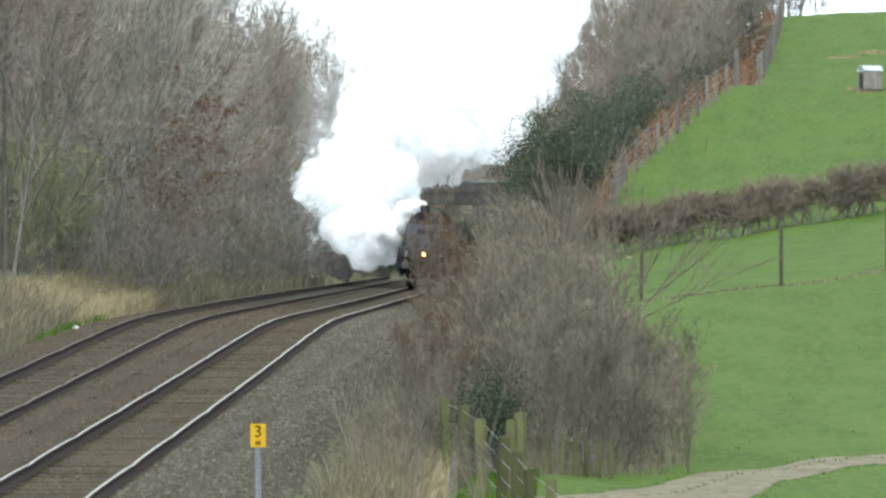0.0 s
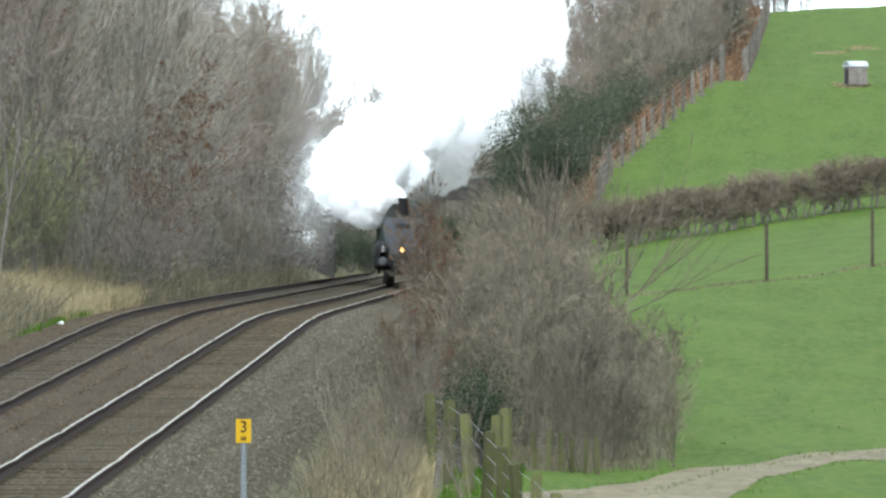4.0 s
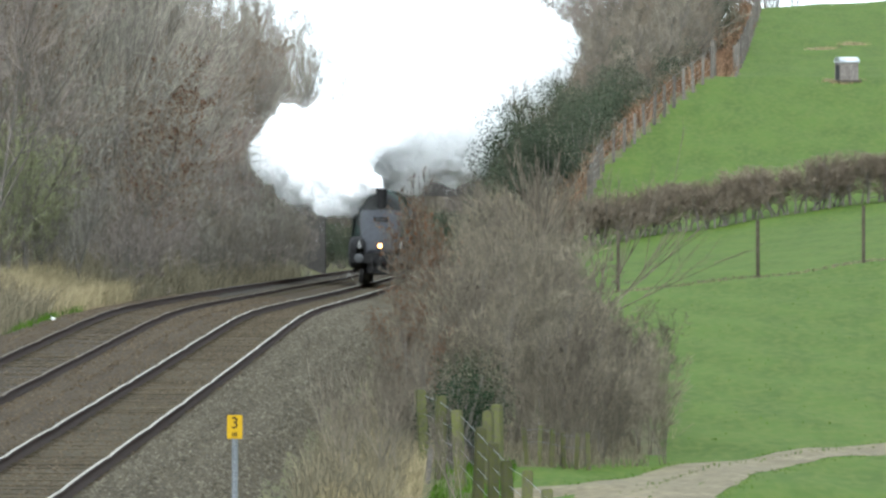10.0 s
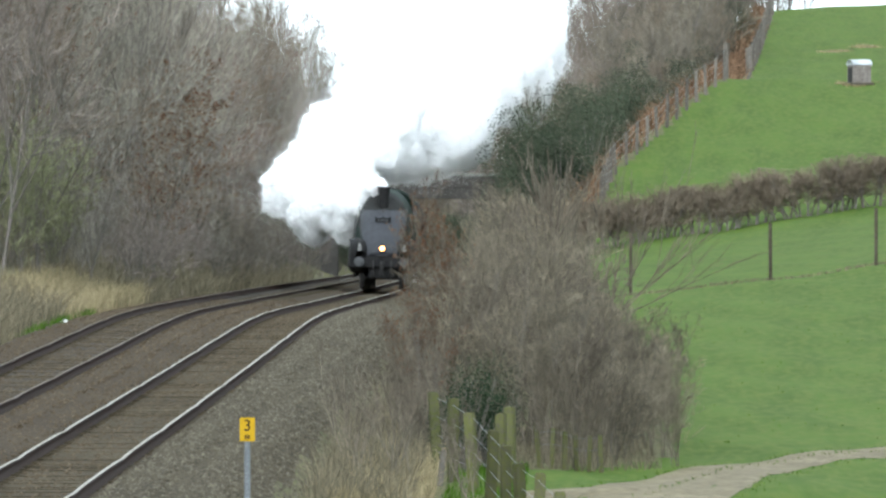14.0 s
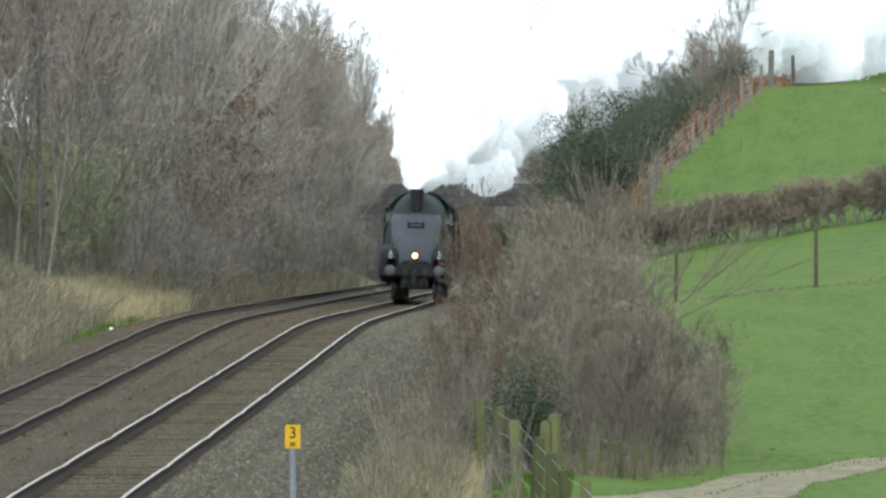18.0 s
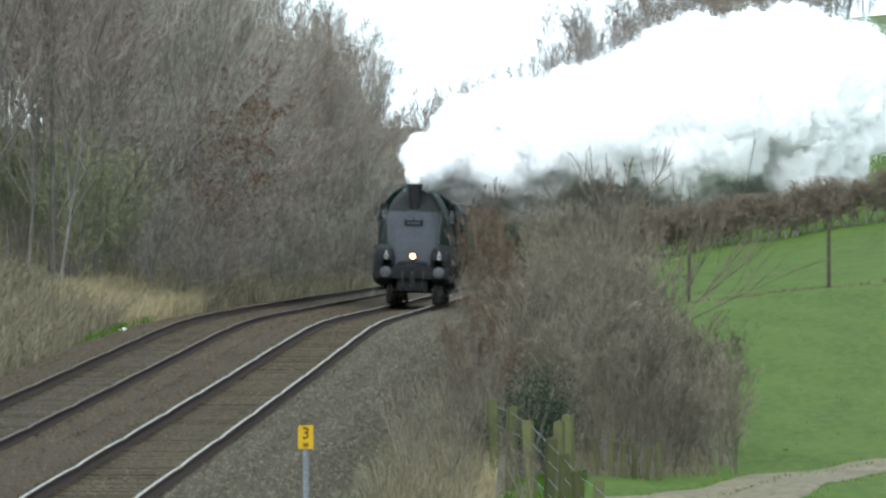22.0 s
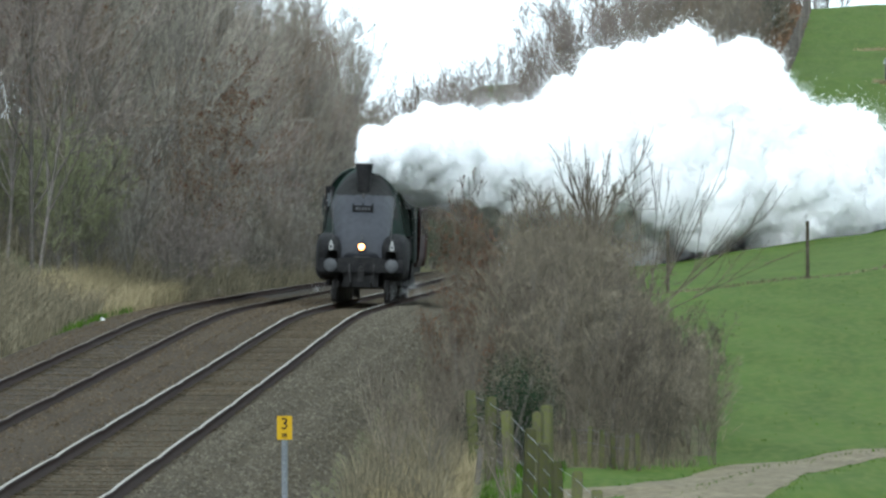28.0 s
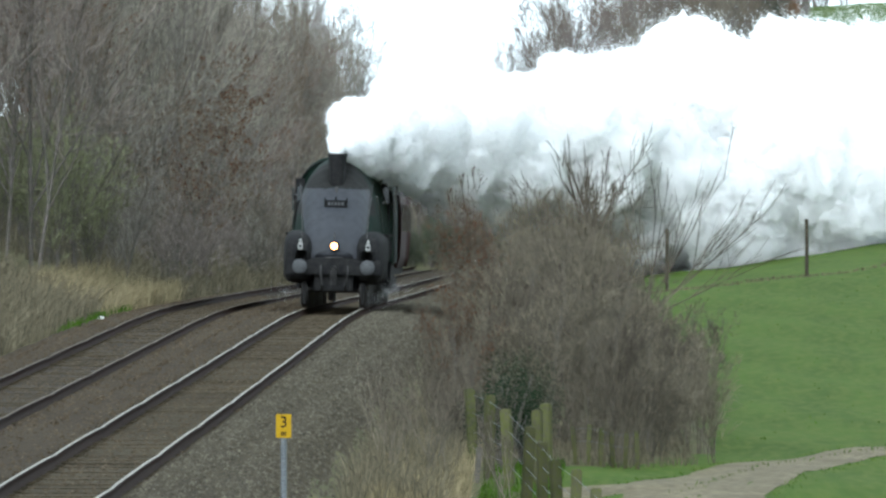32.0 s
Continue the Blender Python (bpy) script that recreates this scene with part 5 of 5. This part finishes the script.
    plant(fan_tree(72, 2.5, 6, (-24, 18), 0.8), "spreading_tree", "bare upright hedgerow shoots above the thicket", "tree", "lineside thicket", 3.15, 284, 0, 1.0)
    plant(fan_tree(73, 1.5, 16, (-38, 36), 2.3), "fan_topped_tree", "slim bare tree with a fan of twigs at its top", "tree", "lineside thicket", 3.0, 292, 0, 1.16)
    # scrub and small trees on the cutting side up to the hill
    mid = [bare_tree(80 + k, 5.4, 11, SCRUBTWIG if k else DARKTWIG, 3, 0.5, (5, 4, 4), 0.009, base=0.08, slim=True) for k in range(3)]
    for i in range(135):
        y = 340 + 400 * ((i + rng.uniform(0, 1)) / 135) ** 0.8
        lo, hi = float(line_x(y)) + 4.6, float(boundary_x(y)) - 1.9
        k = rng.uniform(0, 1)
        x = lo + max(hi - lo, 0.3) * k
        s = rng.uniform(0.6, 0.95) * (0.46 if y < 465 else 0.62 if y < 560 else 1.0) * (0.7 if k > 0.75 else 1)
        s = min(s, (4.6 + 1.2 * (x - 1.2 * s) - 0.0055 * y - float(ground_z(x, y))) / 6.6)  # lower towards the line
        if s > 0.22:
            plant(mid[i % 3], "cutting_scrub", "leafless scrubby tree on the cutting side", "tree", "cutting scrub", x, y, rng.uniform(0, 360), s)
    green = [evergreen(90 + k, 3.0, 3.0, 11000, GORSE, 0.06) for k in range(2)]
    for x, y, s in ((3.6, 478, 0.75), (4.3, 484, 1.0), (4.9, 492, 1.2), (5.3, 486, 1.05), (5.5, 500, 1.2), (6.0, 506, 1.25), (6.4, 498, 0.95), (7.2, 514, 1.05), (7.9, 522, 1.0), (8.8, 528, 0.8), (9.6, 560, 1.1), (11.4, 590, 1.0), (13.2, 640, 1.1), (14.6, 665, 0.9)):
        plant(green[int(x * 10) % 2], "evergreen_shrub", "dull dark green evergreen shrub on the cutting side", "shrub", "cutting scrub", x, y, 77 * x, s)
    for x, y, s in ((9.0, 572, 0.78), (9.8, 576, 0.85), (10.5, 574, 0.72), (8.2, 566, 0.75)):
        plant(mid[1], "crest_tree", "bare scrubby tree standing on the crest above the cutting", "tree", "cutting scrub", x, y, 90 * x, s)
    for i in range(70):
        y = rng.uniform(560, 720)
        x = float(boundary_x(y)) - 1.9 - 7.5 * rng.uniform(0, 1)
        s = min(rng.uniform(0.75, 1.3), (4.6 + 1.2 * (x - 1.2) - 0.0055 * y - float(ground_z(x, y))) / 6.6)
        if s > 0.22:
            plant(mid[i % 3], "cutting_scrub", "leafless scrubby tree on the cutting side", "tree", "cutting scrub", x, y, rng.uniform(0, 360), s)
    ivy = evergreen(95, 2.0, 1.0, 5200, IVY, 0.038)
    for x, y, s in ((0.95, 219.8, 0.92), (1.25, 220.3, 0.7)):
        plant(ivy, "ivy_clump", "dark green ivy clump behind the fence posts", "ivy", "", x, y, 60 * x, s)
    for x, y, s in ((-8.4, 600, 0.5), (-13.5, 450, 0.8)):
        plant(green[0], "evergreen_shrub", "dark green holly among the bare bank trees", "shrub", "bank scrub", x, y, 40 * x, s)
    for i in range(16):
        x, y = -5.5 + 13 * (i + rng.uniform(0, 1)) / 16, rng.uniform(903, 925)
        plant(green[i % 2], "evergreen_shrub", "dark evergreen shrub beyond the road bridge", "shrub", "far wood", x, y, 50 * i, rng.uniform(0.7, 1.3))
    for i in range(24):
        x, y = -6 + 15 * (i + rng.uniform(0, 1)) / 24, rng.uniform(925, 960)
        plant(mid[i % 3], "far_scrub", "leafless scrub beyond the road bridge", "shrub", "far wood", x, y, 50 * i, rng.uniform(0.8, 1.2))
    # woods beyond the bridge, on the far rise
    distant = [bare_tree(130 + k, 10.6, 13, (TWIG, DARKTWIG, TWIG)[k], 2, 0.4, (5, 3, 3), 0.016, base=0.12, slim=True) for k in range(3)]
    for i in range(130):
        y = rng.uniform(915, 1120)
        x = -14 + 40 * ((i + rng.uniform(0, 1)) / 130)
        s = min(rng.uniform(0.8, 1.0), (4.75 + 0.62 * x + 0.00764 * y - float(ground_z(x, y))) / 11.5 * rng.uniform(0.85, 1.05))
        if s > 0.3:
            plant(distant[i % 3], "far_wood_tree", "leafless grey-brown tree in the wood beyond the bridge", "tree", "far wood", x, y, rng.uniform(0, 360), s)


build_growth()


def build_hedge():
    """A trimmed field hedge: gnarled stems below, a dense layer of twigs above."""
    rng = np.random.default_rng(31)
    hedge = empty("field_hedge", "trimmed leafless brown hawthorn hedge along the pasture edge", "hedge")
    n = 150
    x = np.linspace(4.6, 28, n) + rng.normal(0, 0.1, n)
    y = 455 + rng.normal(0, 0.2, n)
    a = np.stack([x, y, ground_z(x, y) - 0.1], 1)
    d = np.stack([rng.normal(0, 0.25, n), rng.normal(0, 0.2, n), np.ones(n)], 1)
    d /= np.linalg.norm(d, axis=1)[:, None]
    L, r = rng.uniform(1.05, 1.4, n), np.full(n, 0.04)
    l1 = grow(rng, a, d, L, r, 9, 0.1, 0.75, (0.2, 1.0), (0.5, 0.8))
    P = [np.concatenate(t) for t in zip(bent(rng, a, d, L, r, 0.2), bent(rng, *l1, 0.25))]
    v, q = prisms(*P, 5)
    new("framework", fast_mesh("framework", v, q, BARK)).parent = hedge
    l2 = grow(rng, *l1, 9, 0.15, 0.7, (0.1, 1.0), (0.5, 0.9))
    l2 = (*l2[:3], np.full(len(l2[3]), 0.009))
    l3 = grow(rng, *l2, 4, 0.2, 0.7, (0.1, 1.0), (0.5, 0.9))
    l3 = (*l3[:3], np.full(len(l3[3]), 0.009))
    ends = [(l[0], l[0] + l[1] * l[2][:, None], l[3]) for l in (l2, l3)]
    T = [np.concatenate(t) for t in zip(*ends)]
    g = ground_z(T[0][:, 0], T[0][:, 1])
    keep = (T[1][:, 2] < g + 1.75 + 0.12 * np.sin(T[1][:, 0] * 1.9)) & (T[1][:, 2] > g + 0.35)
    v, q = slips(rng, *[t[keep] for t in T])
    new("crown", fast_mesh("crown", v, q, DARKTWIG)).parent = hedge


build_hedge()


def build_stuff():
    rng = np.random.default_rng(41)
    stones("loose_ballast", 26000, lambda r, n: scatter(r, n, 165, 430, 0.95, 3.3), (0.018, 0.042), STONE, "grey angular ballast stones on the shoulder beside the track")
    stones("track_stones", 26000, lambda r, n: scatter(r, n, 165, 450, -5.4, 0.9), (0.018, 0.04), BROWNSTONE, "rust-brown ballast stones between the rails")
    blades("verge_straw", scatter(rng, 30000, 360, 425, -8.0, -5.6, clump=0.95), (0.35, 0.9), (0.006, 0.016), 0.4, STRAW, "tall pale straw grass on the bank foot")
    blades("verge_grass", scatter(rng, 1100, 330, 372, -6.3, -5.3, clump=1.2), (0.08, 0.25), (0.006, 0.016), 0.4, GREENBLADE, "short green grass along the cess", 6)
    blades("bank_undergrowth", np.concatenate([scatter(rng, 13000, 285, 368, -10, -5.8), scatter(rng, 36000, 410, 760, -13, -5.9)]), (0.3, 1.1), (0.006, 0.02), 0.5, BROWNGRASS, "dead brown undergrowth below the bank trees", 7)
    blades("lineside_straw", scatter(rng, 10500, 200, 236, 3.8, 5.15, clump=1.0), (0.15, 0.5), (0.004, 0.010), 0.45, STRAW, "pale dead grass beside the lineside fence", 8)
    blades("lineside_undergrowth", np.concatenate([scatter(rng, 6000, 200, 240, 3.4, 4.9, clump=0.8), scatter(rng, 12000, 232, 340, 3.5, 5.9, clump=0.6)]), (0.2, 0.9), (0.004, 0.011), 0.4, BROWNGRASS, "dead brown weeds and stalks beside the ballast", 9)
    blades("lineside_green", scatter(rng, 7000, 183, 222, 5.3, 6.5, clump=0.8), (0.06, 0.2), (0.004, 0.010), 0.4, GREENBLADE, "green grass tufts under the fence", 10)
    p = scatter(rng, 60000, 462, 690, 2, 20, clump=0.5)
    e = boundary_x(p[:, 1])
    p = p[(p[:, 0] < e - 0.15) & (p[:, 0] > e - 2.6)]
    blades("bracken", p, (0.3, 0.8), (0.015, 0.04), 0.6, BRACKEN, "rust-brown dead bracken below the hill fence", 12, "bracken")
    blades("pasture_tufts", scatter(rng, 500, 235, 335, 4.8, 14, False, 0.9), (0.015, 0.03), (0.01, 0.03), 0.5, GREENBLADE, "tufts of pasture grass", 13)
    blades("thicket_floor", scatter(rng, 3500, 222, 245, 0.9, 4.0, False), (0.08, 0.28), (0.004, 0.011), 0.4, BROWNGRASS, "dead stalks under the thicket", 15)
    lane = np.array(along(LANE, 400))
    k = rng.integers(0, 399, 1500)
    side = rng.choice([-1, 1], 1500) * (lane_half(k / 399) - 0.03 + np.abs(rng.normal(0, 0.16, 1500)))
    along_lane = lane[k] + (lane[k + 1] - lane[k]) * rng.uniform(0, 1, (1500, 1))
    way = lane[k + 1] - lane[k]
    way /= np.linalg.norm(way, axis=1)[:, None]
    xy = along_lane + np.stack([way[:, 1], -way[:, 0]], 1) * side[:, None]
    blades("lane_edge_grass", np.stack([xy[:, 0], xy[:, 1], ground_z(xy[:, 0], xy[:, 1])], 1), (0.015, 0.04), (0.006, 0.014), 0.5, GREENBLADE, "short green grass along the lane edges", 16)
    mid = along_lane[:500] + np.stack([way[:500, 1], -way[:500, 0]], 1) * rng.normal(0, 0.1, (500, 1))
    blades("lane_middle_grass", np.stack([mid[:, 0], mid[:, 1], ground_z(mid[:, 0], mid[:, 1]) + 0.03], 1), (0.02, 0.06), (0.006, 0.014), 0.5, GREENBLADE, "sparse grass strip down the middle of the lane", 17)
    hay = np.concatenate([np.stack([rng.normal(x, 0.28, 500), rng.normal(y, 0.8, 500)], 1) for x, y in ((19.3, 636), (20.8, 640), (16.7, 526.5))])
    blades("scattered_hay", np.stack([hay[:, 0], hay[:, 1], ground_z(hay[:, 0], hay[:, 1])], 1), (0.03, 0.1), (0.02, 0.05), 0.9, STRAW, "scattered pale hay on the hill pasture", 18, "hay")
    p = scatter(rng, 2200, 329.4, 330.8, 3.5, 22, False)
    blades("fence_line_tufts", p, (0.03, 0.1), (0.006, 0.014), 0.5, BROWNGRASS, "rough dead grass along the field posts", 14)


def build_litter():
    """Small loose things along the line."""
    x, y = -8.36, 345.0
    bm = bmesh.new()
    bmesh.ops.create_icosphere(bm, subdivisions=3, radius=1)
    for v in bm.verts:
        v.co = v.co * (1 + 0.5 * noise.noise(v.co * 2.3))
        v.co = Vector((v.co.x * 0.08, v.co.y * 0.07, max(v.co.z, -0.4) * 0.05))
    bag = part("litter_bag", bm, WHITEPAINT, None)
    bag.location = (x, y, float(ground_z(x, y)) + 0.02)
    tagged(bag, "crumpled white plastic bag on the grass verge", "litter")
    x, y = -1.79, 195.0
    bm = bmesh.new()
    box(bm, -0.13, 0.13, -0.09, 0.09, 0, 0.06, 0.02)
    slab = part("pale_stone", bm, COPING, None)
    slab.matrix_basis = pose(x, y, float(ground_z(x, y)) - 0.005, 3, 2, 20)
    tagged(slab, "small pale flat stone beside the ballast", "stone")
    x, y = 0.5, 213.0
    bm = bmesh.new()
    box(bm, -0.04, 0.04, -0.04, 0.04, -0.1, 0.55, 0.01)
    stake = part("marker_stake", bm, GREYPOST, None)
    stake.matrix_basis = pose(x, y, float(ground_z(x, y)), 0, 6, 10)
    tagged(stake, "short pale marker stake beside the fence", "stake")
    birch = bare_tree(190, 4.2, 7, THICKET, 1, 0.35, (3, 2, 2), 0.006, base=0.45)
    birch["trunk"] = birch["trunk"].copy()
    birch["trunk"].materials[0] = GREYPOST
    for bx, by, s in ((3.2, 300, 0.62), (1.9, 262, 0.6), (0.2, 232, 0.45), (1.7, 229, 0.5), (2.3, 226, 0.42), (2.75, 231, 0.5), (3.3, 228, 0.36), (1.3, 238, 0.6), (0.45, 226, 0.36)):
        plant(birch, "birch_sapling", "slim pale-stemmed birch sapling in the thicket", "tree", "lineside saplings", bx, by, 70 * bx, s)


build_litter()
build_stuff()
build_sleepers()


# ---- what moves ----
def motions():
    for thing, a, b, back in VEHICLES:
        walk(thing, [(k * 0.5, train_pose(k * 0.5, a, b, back)) for k in range(65)])
    for ob, y, r in WHEELS:
        gap = 4 if r > 0.9 else 2
        fr = list(range(0, 961, gap))
        walk(ob, [(k / FPS, Matrix.Translation((0, y, r)) @ Matrix.Rotation((train_y(0) - train_y(k / FPS)) / r, 4, "X")) for k in fr])
    for ob, q, d, phase, spin, size in PUFFS:
        rr = []
        for k in range(65):
            t = k * 0.5
            m = train_pose(t)
            lip = m @ Vector((0, 2.35, 3.9))
            px, pz, w, back = plume_at(t, q)
            swirl = 0.1 * w
            room = max(w - 0.5 * size, 0.1 * w)
            x = lip.x + px + d[0] * room + swirl * math.sin(0.8 * t + phase[0])
            yy = lip.y + back + d[1] * w * 1.2
            z = lip.z + pz + d[2] * room + swirl * math.sin(0.9 * t + phase[1]) + 0.3 * size * (1 - q)
            z = max(z, float(ground_z(x, yy)) + 0.55 * size)
            rr.append((t, pose(x, yy, z, 57 * phase[0] + spin[0] * t, 57 * phase[1] + spin[1] * t, 57 * phase[2] + spin[2] * t)))
        walk(ob, rr)
    for ob, k, d, phase in DRIFT:
        rr = []
        for n in range(65):
            t = n * 0.5
            px, pz, w, back = plume_at(t, 0.3 + 0.4 * k)
            lip = train_pose(t) @ Vector((0, 2.35, 3.9))
            low = Vector((-4.7 + 0.16 * t + d[0] * 0.9, 690 - 8 * t + 12 * d[1], 1.6 + 6.6 * k - 0.35 * t * k + d[2]))
            joined = Vector((lip.x + px + d[0] * w, lip.y + back, lip.z + pz + d[2] * w))
            at = low.lerp(joined, float(step((t - 5) / 4)))
            at.z = max(at.z, float(ground_z(at.x, at.y)) + 0.7)
            rr.append((t, Matrix.Translation(at) @ Matrix.Rotation(phase + 0.15 * t, 4, "Z")))
        walk(ob, rr)


motions()
